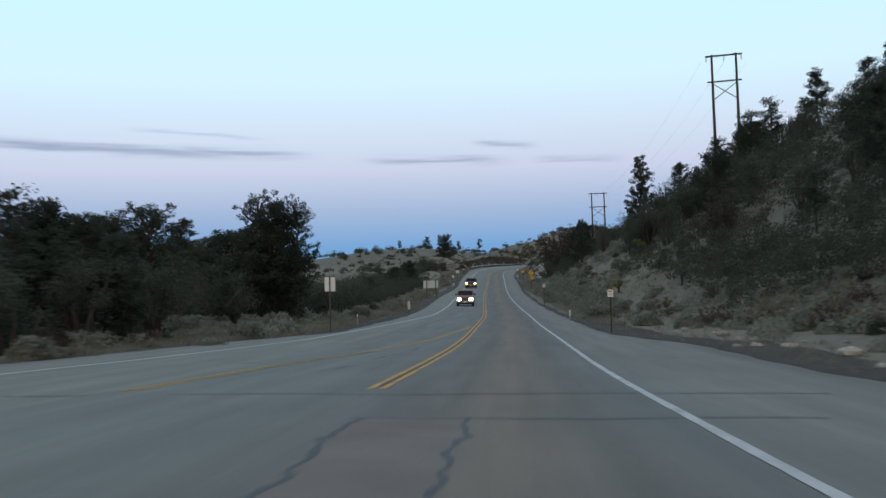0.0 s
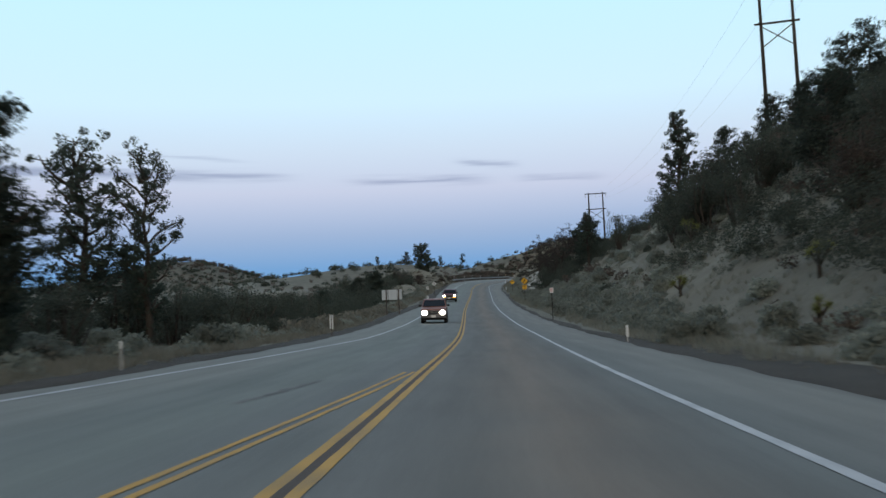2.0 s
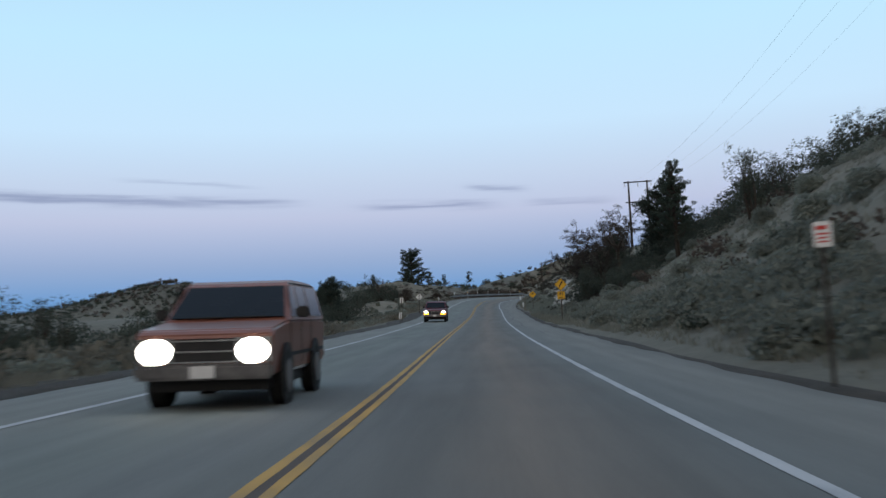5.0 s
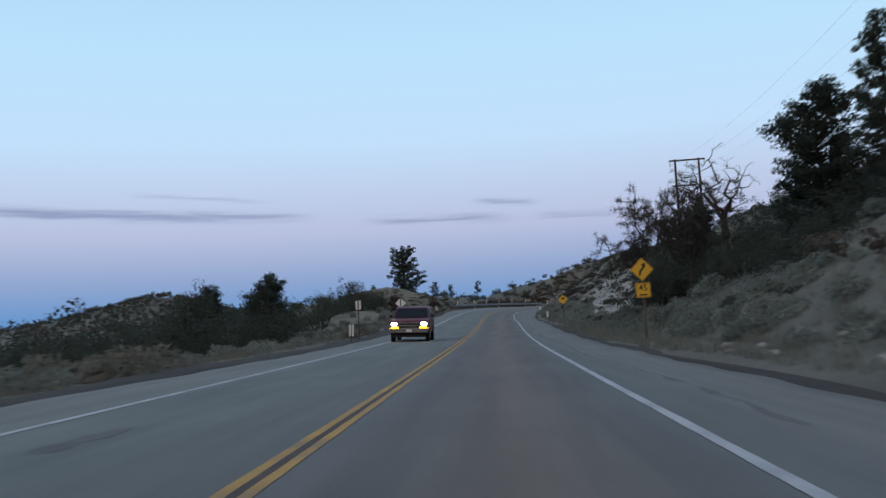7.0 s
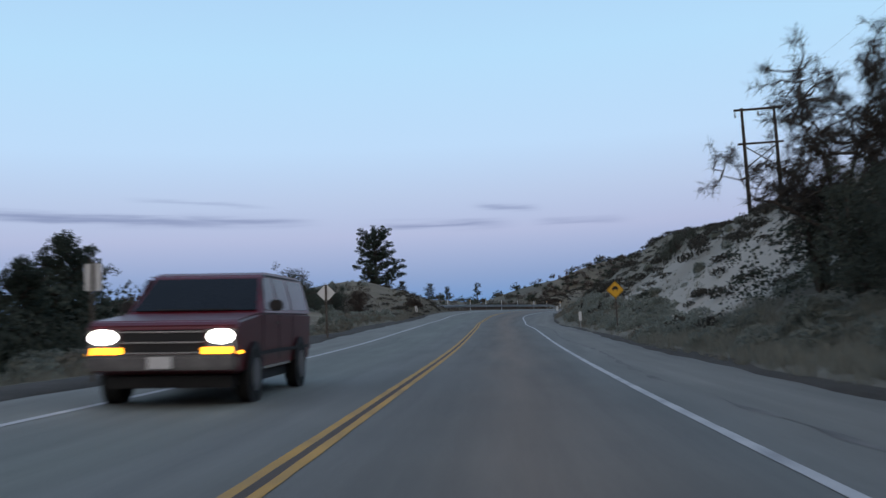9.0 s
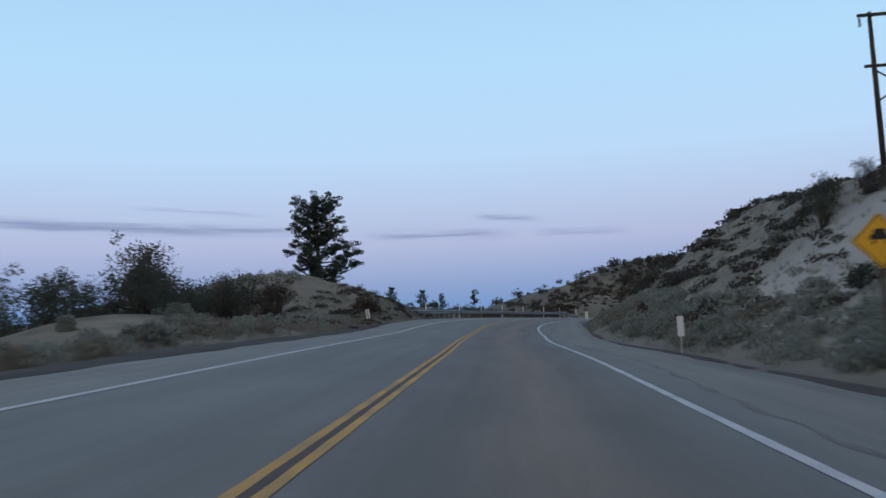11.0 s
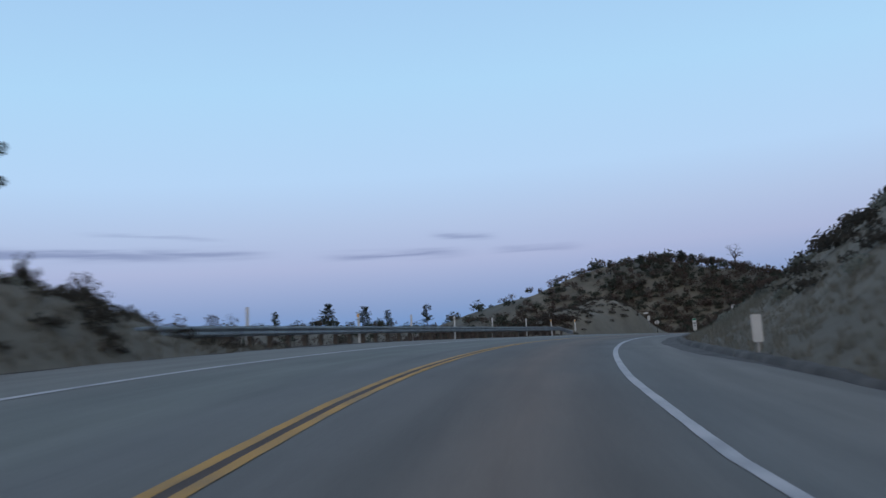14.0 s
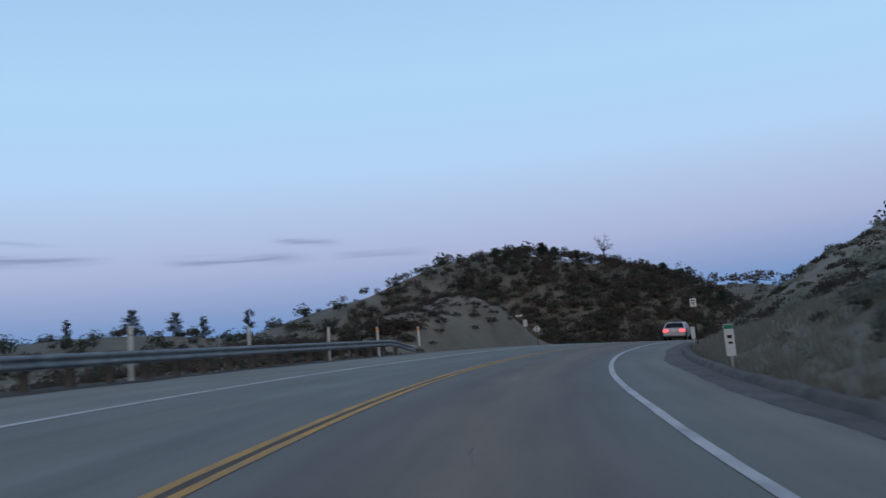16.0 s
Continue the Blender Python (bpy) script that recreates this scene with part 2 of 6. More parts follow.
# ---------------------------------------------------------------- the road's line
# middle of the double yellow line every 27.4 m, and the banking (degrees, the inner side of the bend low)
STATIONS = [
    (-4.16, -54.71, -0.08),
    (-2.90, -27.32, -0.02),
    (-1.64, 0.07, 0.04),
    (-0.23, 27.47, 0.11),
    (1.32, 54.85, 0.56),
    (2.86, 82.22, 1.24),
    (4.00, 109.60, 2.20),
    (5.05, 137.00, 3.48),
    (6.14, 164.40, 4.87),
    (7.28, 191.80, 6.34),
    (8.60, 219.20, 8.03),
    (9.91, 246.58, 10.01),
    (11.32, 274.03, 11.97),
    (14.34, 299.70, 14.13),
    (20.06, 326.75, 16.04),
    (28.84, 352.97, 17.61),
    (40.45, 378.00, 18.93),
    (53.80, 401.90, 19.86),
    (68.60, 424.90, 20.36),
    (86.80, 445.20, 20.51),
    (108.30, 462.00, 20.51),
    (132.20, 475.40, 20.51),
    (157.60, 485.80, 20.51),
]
STEP = 27.42
S0 = -2 * STEP
BANK_S = np.array([-60, 85, 165, 212, 265, 300, 370, 600]) * 0.914
BANK_D = np.array([1, 1.6, 0.8, 2.0, 3.2, 4.2, 4.3, 4.3])


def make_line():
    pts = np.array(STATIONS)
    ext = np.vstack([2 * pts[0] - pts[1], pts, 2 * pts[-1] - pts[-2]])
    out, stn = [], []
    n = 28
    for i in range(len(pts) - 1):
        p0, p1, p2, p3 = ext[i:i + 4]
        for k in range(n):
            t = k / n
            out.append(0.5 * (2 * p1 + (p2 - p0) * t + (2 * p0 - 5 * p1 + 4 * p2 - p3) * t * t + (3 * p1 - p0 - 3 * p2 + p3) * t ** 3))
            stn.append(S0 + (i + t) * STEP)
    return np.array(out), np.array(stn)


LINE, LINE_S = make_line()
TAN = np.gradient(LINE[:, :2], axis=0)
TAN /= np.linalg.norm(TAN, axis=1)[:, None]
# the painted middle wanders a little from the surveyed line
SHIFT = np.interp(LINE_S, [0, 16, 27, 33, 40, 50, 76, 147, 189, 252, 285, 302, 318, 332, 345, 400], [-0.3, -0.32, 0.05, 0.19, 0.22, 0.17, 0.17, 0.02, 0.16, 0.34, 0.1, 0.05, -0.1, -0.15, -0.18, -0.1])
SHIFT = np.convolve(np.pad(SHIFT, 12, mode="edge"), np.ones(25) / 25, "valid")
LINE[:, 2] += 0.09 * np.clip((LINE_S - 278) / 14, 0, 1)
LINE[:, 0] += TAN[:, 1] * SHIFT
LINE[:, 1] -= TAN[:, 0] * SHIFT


def on_road(s, v):
    """World x, y, z of the road's plane at station s and v metres to the right of the middle line."""
    x, y, z = (np.interp(s, LINE_S, LINE[:, k]) for k in range(3))
    tx, ty = np.interp(s, LINE_S, TAN[:, 0]), np.interp(s, LINE_S, TAN[:, 1])
    b = np.tan(np.radians(np.interp(s, BANK_S, BANK_D)))
    return x + ty * v, y - tx * v, z - b * np.clip(v, -9, 7)


def station_of(x, y):
    """Station and lateral place of world points (arrays)."""
    x, y = np.atleast_1d(np.asarray(x, float)), np.atleast_1d(np.asarray(y, float))
    s, v = np.zeros(len(x)), np.zeros(len(x))
    for a in range(0, len(x), 20000):
        px, py = x[a:a + 20000], y[a:a + 20000]
        d = (px[:, None] - LINE[None, :, 0]) ** 2 + (py[:, None] - LINE[None, :, 1]) ** 2
        i = d.argmin(1)
        rx, ry = px - LINE[i, 0], py - LINE[i, 1]
        along = rx * TAN[i, 0] + ry * TAN[i, 1]
        s[a:a + 20000] = LINE_S[i] + along
        v[a:a + 20000] = rx * TAN[i, 1] - ry * TAN[i, 0]
    return s, v


def heading(s):
    """Yaw in degrees of the road's direction at station s (0 looks along +y)."""
    return math.degrees(math.atan2(-float(np.interp(s, LINE_S, TAN[:, 0])), float(np.interp(s, LINE_S, TAN[:, 1]))))


def smooth(a, b, x):
    t = np.clip((x - a) / (b - a), 0, 1)
    return t * t * (3 - 2 * t)


def soft_up(x, w=1.5):
    return 0.5 * (x + np.sqrt(x * x + w * w))


# ---------------------------------------------------------------- ground
EDGE_R_S = np.array([-60, 36, 46, 90, 160, 205, 277, 320, 600.0])
EDGE_R = np.array([7.8, 7.7, 6.0, 5.9, 6.0, 6.4, 6.4, 5.8, 5.6])
EDGE_L_S = np.array([-60, 20, 38, 50, 62, 85, 150, 185, 210, 231, 280, 300, 330, 600.0])
EDGE_L = np.array([-10.9, -10.5, -8.6, -6.1, -6.2, -6.0, -6.2, -5.5, -5.5, -6.0, -5.9, -6.6, -7.3, -7.3])


def wave(x, y, f, seed):
    """Cheap smooth noise from a few sines."""
    r = np.random.RandomState(seed)
    out = 0
    for k in range(5):
        a, p = r.uniform(0, 6.28), r.uniform(0, 6.28)
        g = f * (0.6 + 0.35 * k)
        out = out + np.sin((x * np.cos(a) + y * np.sin(a)) * g + p) / (1 + 0.5 * k)
    return out / 2.6


def bump_at(x, y, cx, cy, h, rx, ry, turn=0.0, power=2.0):
    c, s = math.cos(radians(turn)), math.sin(radians(turn))
    dx, dy = x - cx, y - cy
    a, b = (dx * c + dy * s) / rx, (-dx * s + dy * c) / ry
    return h * np.exp(-((a * a + b * b) ** (power / 2)))


def ground_height(x, y):
    x, y = np.atleast_1d(np.asarray(x, float)), np.atleast_1d(np.asarray(y, float))
    s, v = station_of(x, y)
    sc = np.clip(s, LINE_S[0], LINE_S[-1])
    _, _, zr = on_road(sc, v)
    er, elft = np.interp(sc, EDGE_R_S, EDGE_R), np.interp(sc, EDGE_L_S, EDGE_L)
    # right-hand side: a shelf, then the hillside in two slopes
    v0 = np.interp(sc, SIDE_S, SIDE_V0)
    k1 = np.interp(sc, SIDE_S, SIDE_K1)
    cap = np.interp(sc, SIDE_S, SIDE_CAP)
    up = k1 * soft_up(v - v0, 1.2)
    knee = np.interp(sc, SIDE_S, SIDE_KNEE)
    up = np.where(up > knee, knee + (up - knee) * 0.75, up)
    up = cap - soft_up(cap - up, 1.5) + 0.02 * np.clip(v - 20, 0, 300)
    rough = wave(x, y, 0.35, 3) * 0.35 + wave(x, y, 1.1, 5) * 0.12 + wave(x, y, 0.12, 9) * 0.8
    right = up + rough * smooth(v0, v0 + 8, v)
    # left-hand side: a verge, then a fall to the valley
    lv = -v
    d0 = np.interp(sc, DROP_S, DROP_V)
    kd = np.interp(sc, DROP_S, DROP_K)
    low = np.interp(sc, DROP_S, DROP_MAX)
    down = kd * soft_up(lv - d0, 2.0)
    down = low - soft_up(low - down, 2.0) + soft_up(low, 2.0) - low
    left = -down + (wave(x, y, 0.3, 13) * 0.3 + wave(x, y, 0.09, 15) * 0.8) * smooth(d0, d0 + 10, lv)
    for ms, mv, mh, ra, rb, pw in MOUNDS:
        mx, my, _ = on_road(ms, mv)
        t = heading(ms)
        left = left + bump_at(x, y, mx, my, mh, ra, rb, 90 + t, pw) * smooth(6.3, 8.8, lv)
    side = np.where(v > 0, right, left)
    # beside the pavement the soil lies a little low, and under it well below
    shoulder = np.where(v > 0, smooth(er - 0.6, er + 0.6, v), smooth(-elft - 0.6, -elft + 0.6, lv))
    near = zr + side - 0.55 * (1 - shoulder) - 0.05
    # distance
    far = -2 + 0.045 * np.clip(y, -200, 900) + wave(x, y, 0.012, 21) * 5
    hills = 0
    for h in HILLS:
        hills = hills + bump_at(x, y, *h)
    hills = hills * smooth(9, 34, np.abs(v))
    far = far + hills
    gone = np.maximum(smooth(55, 130, np.abs(v)), smooth(360, 395, s) * smooth(12, 60, -v))
    gone = np.maximum(gone, smooth(LINE_S[-1] - 10, LINE_S[-1] + 60, s))
    gone = np.maximum(gone, smooth(LINE_S[0] + 10, LINE_S[0] - 60, s))
    return (near + hills) * (1 - gone) + far * gone


SIDE_S = np.array([-60, 40, 75, 100, 130, 185, 215, 240, 290, 306, 315, 324, 330, 350, 366, 385, 412, 600.0])
SIDE_V0 = np.array([15, 15, 13.4, 9.8, 7.9, 9.0, 10.0, 8.4, 7.2, 7.0, 7.0, 7.0, 7.0, 7.0, 7.0, 6.8, 6.8, 6.8])
SIDE_K1 = np.array([0.55, 0.6, 0.65, 0.68, 0.68, 0.6, 0.55, 0.68, 0.72, 0.75, 0.75, 0.75, 0.75, 0.7, 0.7, 0.7, 0.75, 0.75])
SIDE_CAP = np.array([20, 24, 28, 28, 28, 24, 14, 7.8, 8.3, 8.4, 6.9, 4.9, 4.2, 2.6, 2.2, 4.0, 9, 14])
SIDE_KNEE = np.array([8, 9, 9, 9, 9, 8, 7, 8, 9, 9, 9, 9, 9, 9, 9, 9, 9, 9.0])
DROP_S = np.array([-60, 60, 100, 140, 250, 280, 312, 330, 365, 400, 600.0])
DROP_V = np.array([15, 14, 11, 9.5, 9.0, 9.5, 10, 9.0, 9.0, 9.5, 9.5])
DROP_K = np.array([0.05, 0.06, 0.14, 0.20, 0.20, 0.15, 0.15, 0.45, 0.45, 0.2, 0.2])
DROP_MAX = np.array([2, 2, 5, 8, 8, 6, 7, 14, 14, 8, 8.0])
# station, place, height, half length along, half width, steepness
MOUNDS = [(301, -19.5, 5.5, 12.2, 10, 2.4), (394, -12.8, 4.9, 7.5, 6, 1.9), (381, -12.6, 3.4, 7, 5, 2.2), (268, -16, 2.0, 12, 6, 2.0)]
# x, y, height, radius across and along, turn, steepness
HILLS = [(70.4, 505, 19.3, 56.5, 21.6, -28, 2.16), (-10, 610, 17, 100, 50, 25, 2.0), (-190, 880, 31, 80, 70, 0, 1.6), (-420, 820, 14, 200, 80, 0, 2.0), (260, 700, 10, 160, 120, 0, 2), (22, 480.2, 4.5, 18.2, 21.5, 0, 1.4), (150, 590, 17, 60, 40, 0, 2.0)]


def grid_axis(lo, hi, fine_lo, fine_hi, step, grow=1.22):
    a = list(np.arange(fine_lo, fine_hi + 0.01, step))
    d, x = step, fine_hi
    while x < hi:
        d *= grow
        x += d
        a.append(x)
    d, x = step, fine_lo
    while x > lo:
        d *= grow
        x -= d
        a.insert(0, x)
    return np.array(a)


def mesh_from(name, verts, faces):
    me = bpy.data.meshes.new(name)
    me.from_pydata([tuple(p) for p in verts], [], faces)
    me.update()
    return me


def shade(me, on=True):
    me.polygons.foreach_set("use_smooth", [on] * len(me.polygons))


def build_ground():
    gx, gy = grid_axis(-4000, 4000, -75, 130, 1.0), grid_axis(-1500, 4500, -20, 440, 1.0)
    X, Y = np.meshgrid(gx, gy)
    Z = ground_height(X.ravel(), Y.ravel())
    nx, ny = len(gx), len(gy)
    idx = np.arange(nx * ny).reshape(ny, nx)
    faces = np.stack([idx[:-1, :-1], idx[:-1, 1:], idx[1:, 1:], idx[1:, :-1]], -1).reshape(-1, 4).tolist()
    me = mesh_from("ground", np.stack([X.ravel(), Y.ravel(), Z], 1), faces)
    s, v = station_of(X.ravel(), Y.ravel())
    n = wave(X.ravel(), Y.ravel(), 0.25, 31)
    bare = smooth(218, 236, s) * smooth(440, 410, s) * smooth(6.5, 9, v) * smooth(60, 30, v)
    for ms, mv, mh, ra, rb, pw in MOUNDS:
        bare = np.maximum(bare, smooth(6.8, 9.5, -v) * smooth(1.3, 0.7, ((s - ms) / (ra * 1.3)) ** 2 + ((v - mv) / (rb * 1.3)) ** 2))
    bare = np.maximum(bare, 0.75 * smooth(85, 110, s) * smooth(190, 170, s) * smooth(9, 13, v) * smooth(30, 22, v))
    bare = np.maximum(bare, 0.6 * smooth(8, 16, s) * smooth(70, 50, s) * smooth(7.5, 9, v) * smooth(16, 13, v))
    bare = np.maximum(bare, 1.0 * smooth(425, 450, Y.ravel()) * smooth(540, 510, Y.ravel()) * smooth(-0.1, 0.4, n))
    bare = np.clip(bare * (0.8 + 0.45 * n), 0, 1)
    pale = smooth(220, 230, s) * smooth(272, 256, s) * smooth(7.8, 9.5, v) * smooth(20, 15, v) * (0.35 + 0.65 * smooth(-0.9, 0.1, n))
    attr = me.attributes.new("pale", "FLOAT", "POINT")
    attr.data.foreach_set("value", pale.astype(np.float32))
    attr = me.attributes.new("bare", "FLOAT", "POINT")
    attr.data.foreach_set("value", bare.astype(np.float32))
    shade(me)
    me.materials.append(M_SOIL)
    return tagged(new("ground", me), "sandy dry hillside ground with sparse scrub", "ground", kind="structure")


build_ground()


def strip(name, s0, s1, left, right, lift, material, step=1.0, across=1, depth=0.0, jitter=0.0):
    """A ribbon along the road between two lateral places (numbers or functions of the station)."""
    n = max(2, int((s1 - s0) / step) + 1)
    ss = np.linspace(s0, s1, n)
    verts, lat = [], []
    for s in ss:
        a = left(s) if callable(left) else left
        b = right(s) if callable(right) else right
        for k in range(across + 1):
            v = a + (b - a) * k / across + (jitter * math.sin(s * 3.1 + k * 5) * math.sin(s * 1.37 + 2 * k) if jitter else 0)
            x, y, z = on_road(s, v)
            verts.append((x, y, z + lift))
            lat.append((v, s, 0))
    w = across + 1
    faces = [(i * w + k, i * w + k + 1, (i + 1) * w + k + 1, (i + 1) * w + k) for i in range(n - 1) for k in range(across)]
    if depth:
        base = len(verts)
        for i in range(n):
            for k, sg in ((0, -1), (across, 1)):
                x, y, z = verts[i * w + k]
                vv = lat[i * w + k][0] + 0.35 * sg
                x2, y2, z2 = on_road(ss[i], vv)
                verts.append((x2, y2, z - depth))
                lat.append((vv, ss[i], 0))
        for i in range(n - 1):
            faces.append((base + 2 * i, i * w, (i + 1) * w, base + 2 * i + 2))
            faces.append((i * w + across, base + 2 * i + 1, base + 2 * i + 3, (i + 1) * w + across))
    me = mesh_from(name, verts, faces)
    attr = me.attributes.new("lateral", "FLOAT_VECTOR", "POINT")
    attr.data.foreach_set("vector", np.array(lat, float).ravel())
    shade(me)
    me.materials.append(material)
    return new(name, me)


S_END = 520.0
road = tagged(strip("road", -50, S_END, lambda s: float(np.interp(s, EDGE_L_S, EDGE_L)) + 0.12 * math.sin(s * 0.9) * math.sin(s * 0.37),
                    lambda s: float(np.interp(s, EDGE_R_S, EDGE_R)) + 0.12 * math.sin(s * 0.8 + 1) * math.sin(s * 0.41), 0, M_ASPHALT, 1.0, 24, 0.5),
              "worn grey two-lane asphalt mountain road", "road", kind="structure")


def right_line(s):
    return float(np.interp(s, [0, 12, 35, 76, 147, 189, 250, 271, 277, 281, 288, 297, 306, 317, 326, 333, 342, 355, 400], [3.9, 3.88, 3.65, 3.5, 3.52, 3.66, 3.68, 3.74, 3.74, 3.56, 3.32, 3.34, 3.48, 3.68, 3.76, 3.76, 3.64, 3.58, 3.5]))


def left_line(s):
    return float(np.interp(s, [-60, 0, 22, 42, 60, 72, 85, 130, 600], [-8.8, -8.8, -7.7, -6.0, -5.3, -4.8, -4.1, -3.85, -3.85]))


def marking(name, label, s0, s1, v, width, mat):
    f = v if callable(v) else (lambda s: v)
    return tagged(strip(name, s0, s1, lambda s: f(s) - width / 2, lambda s: f(s) + width / 2, 0.006, mat, 0.5, 1, 0, 0.006), label, "road marking", kind="structure")


marking("edge_line_white", "worn white edge line on asphalt", -50, S_END, right_line, 0.125, M_WHITE_LINE)
marking("edge_line_white", "faded white edge line on asphalt", -50, S_END, left_line, 0.145, M_WHITE_LINE)
for off in (-0.094, 0.094):
    marking("centre_line_yellow", "worn solid yellow centre line", 15.9, S_END, off, 0.1, M_YELLOW_LINE)
M_SEAM = surface("dark_brown_seam", [(0.045, 0.034, 0.028), (0.08, 0.06, 0.048)], 1.5, 25, 0.85, 0.2)
tagged(strip("centre_seam", 16.5, S_END, -0.046, 0.046, 0.004, M_SEAM, 0.5, 1), "dark brown strip between the yellow lines", "road marking", kind="structure")


def median_line(s):
    return float(np.interp(s, [14, 22, 27.6, 35, 40, 47.5, 54.5, 63], [-3.7, -3.3, -2.63, -1.79, -1.25, -0.85, -0.47, -0.1]))


for off in (-0.085, 0.085):
    marking("median_line_yellow", "faded yellow line of a narrowing painted median", 15.5, 59, lambda s, o=off: median_line(s) + o, 0.075, M_YELLOW_LINE)

for side, name in ((1, "verge_gravel"), (-1, "verge_gravel")):
    es, ev = (EDGE_R_S, EDGE_R) if side > 0 else (EDGE_L_S, EDGE_L)
    f = lambda s, o: float(np.interp(s, es, ev)) + side * (o + 0.35 * math.sin(s * 0.31 + side) * math.sin(s * 0.077 + 2))
    a, b = (lambda s, f=f: f(s, 0.1)), (lambda s, f=f, w=2.3 if side > 0 else 1.5: f(s, w if side < 0 else float(np.interp(s, [282, 296], [w, 0.7]))))
    tagged(strip(name, -40, 500, a if side > 0 else b, b if side > 0 else a, -0.02, M_GRAVEL, 1.0, 2, 0.3, 0.08),
           "dark loose gravel verge along the pavement", "verge", kind="structure")


def asphalt_kerb(s0, s1):
    """Low rounded asphalt kerb along the right-hand edge of the bend."""
    prof = [(-0.06, -0.02), (0.02, 0.10), (0.10, 0.135), (0.20, 0.13), (0.27, 0.08), (0.36, -0.25)]
    verts, faces, w = [], [], len(prof)
    n = int((s1 - s0) / 0.6)
    for i in range(n + 1):
        s = s0 + (s1 - s0) * i / n
        rise = float(smooth(s0, s0 + 6, s))
        e = float(np.interp(s, EDGE_R_S, EDGE_R)) + 0.05 * math.sin(s * 1.3) * math.sin(s * 0.7)
        for o, h in prof:
            x, y, z = on_road(s, e + o)
            verts.append((x, y, z + h * rise + (0.015 * math.sin(s * 2.9 + 9 * o) if 0 < o < 0.3 else 0)))
        if i:
            faces += [((i - 1) * w + k, (i - 1) * w + k + 1, i * w + k + 1, i * w + k) for k in range(w - 1)]
    me = mesh_from("kerb", verts, faces)
    shade(me)
    me.materials.append(M_KERB)
    tagged(new("kerb", me), "low worn asphalt kerb along the inside of the bend", "kerb", kind="structure")


M_KERB = surface("weathered_asphalt_kerb", [(0.03, 0.029, 0.027), (0.07, 0.067, 0.062), (0.12, 0.116, 0.106)], 1.6, 20, 0.9, 0.5)
M_DARK_ASPHALT = surface("dark_mottled_asphalt", [(0.035, 0.034, 0.032), (0.065, 0.063, 0.06), (0.12, 0.118, 0.111)], 0.9, 9, 0.9, 0.4, fine_mix=0.5)
M_SEAM_GREY = surface("grey_seam", [(0.06, 0.06, 0.06), (0.10, 0.10, 0.098), (0.17, 0.168, 0.16)], 0.8, 12, 0.9, 0.3, fine_mix=0.5)
asphalt_kerb(292, 400)
# darker mottled strip on the road side of the kerb
tagged(strip("gutter", 296, 400, lambda s: float(np.interp(s, EDGE_R_S, EDGE_R)) - (0.6 + 0.1 * math.sin(s * 0.31) * math.sin(s * 0.13)) * float(smooth(294, 312, s)) - 0.03, lambda s: float(np.interp(s, EDGE_R_S, EDGE_R)) - 0.02, 0.003, M_DARK_ASPHALT, 0.5, 2, 0, 0.03),
       "darker asphalt strip along the foot of the kerb", "gutter", kind="structure")


for s0, s1 in ((150, 196), (199, 262)):
    tagged(strip("shoulder_seam", s0, s1, lambda s: 4.44 + 0.16 * math.sin(s * 0.21) + 0.07 * math.sin(s * 1.9), lambda s: 4.5 + 0.16 * math.sin(s * 0.21 + 0.1) + 0.06 * math.sin(s * 1.3 + 1) ** 2, 0.003, M_SEAM_GREY, 0.4, 1),
           "ragged dark seam where the shoulder meets the lane", "road seam", kind="structure")


# ---------------------------------------------------------------- mesh tools
def part(name, bm, material, parent=None, label=""):
    me = bpy.data.meshes.new(name)
    bm.to_mesh(me)
    bm.free()
    me.materials.append(material)
    ob = new(name, me)
    ob.parent = parent
    if label:
        ob["label"] = label
    return ob


def holder(name, label, category, m, group=""):
    e = new(name)
    e.empty_display_size = 0.3
    e.matrix_basis = m
    return tagged(e, label, category, group)


def add_box(bm, size, at=(0, 0, 0), bevel=0.0, turn=None):
    r = bmesh.ops.create_cube(bm, size=1)
    m = Matrix.Translation(at) @ (turn or Matrix()) @ Matrix.Diagonal((*size, 1))
    bmesh.ops.transform(bm, matrix=m, verts=r["verts"])
    if bevel:
        es = list({e for v in r["verts"] for e in v.link_edges})
        bmesh.ops.bevel(bm, geom=es, offset=bevel, segments=2, affect="EDGES")
    return bm


def box(size, at=(0, 0, 0), bevel=0.0, turn=None):
    return add_box(bmesh.new(), size, at, bevel, turn)


def add_tube(bm, pts, radii, n=6, cap=True):
    """A tapering tube along points."""
    rings = []
    up = Vector((0.13, 0.21, 0.97))
    for i, p in enumerate(pts):
        d = (Vector(pts[min(i + 1, len(pts) - 1)]) - Vector(pts[max(i - 1, 0)])).normalized()
        a = d.cross(up)
        if a.length < 0.1:
            a = d.cross(Vector((1, 0, 0)))
        a.normalize()
        b = d.cross(a)
        rings.append([bm.verts.new(Vector(p) + (a * math.cos(6.2832 * k / n) + b * math.sin(6.2832 * k / n)) * radii[i]) for k in range(n)])
    for r, q in zip(rings, rings[1:]):
        for k in range(n):
            f = bm.faces.new((r[k], r[(k + 1) % n], q[(k + 1) % n], q[k]))
            f.smooth = True
    if cap and n > 2:
        bm.faces.new(rings[0][::-1])
        bm.faces.new(rings[-1])
    return bm


def tube(pts, radii, n=6):
    return add_tube(bmesh.new(), pts, radii, n)


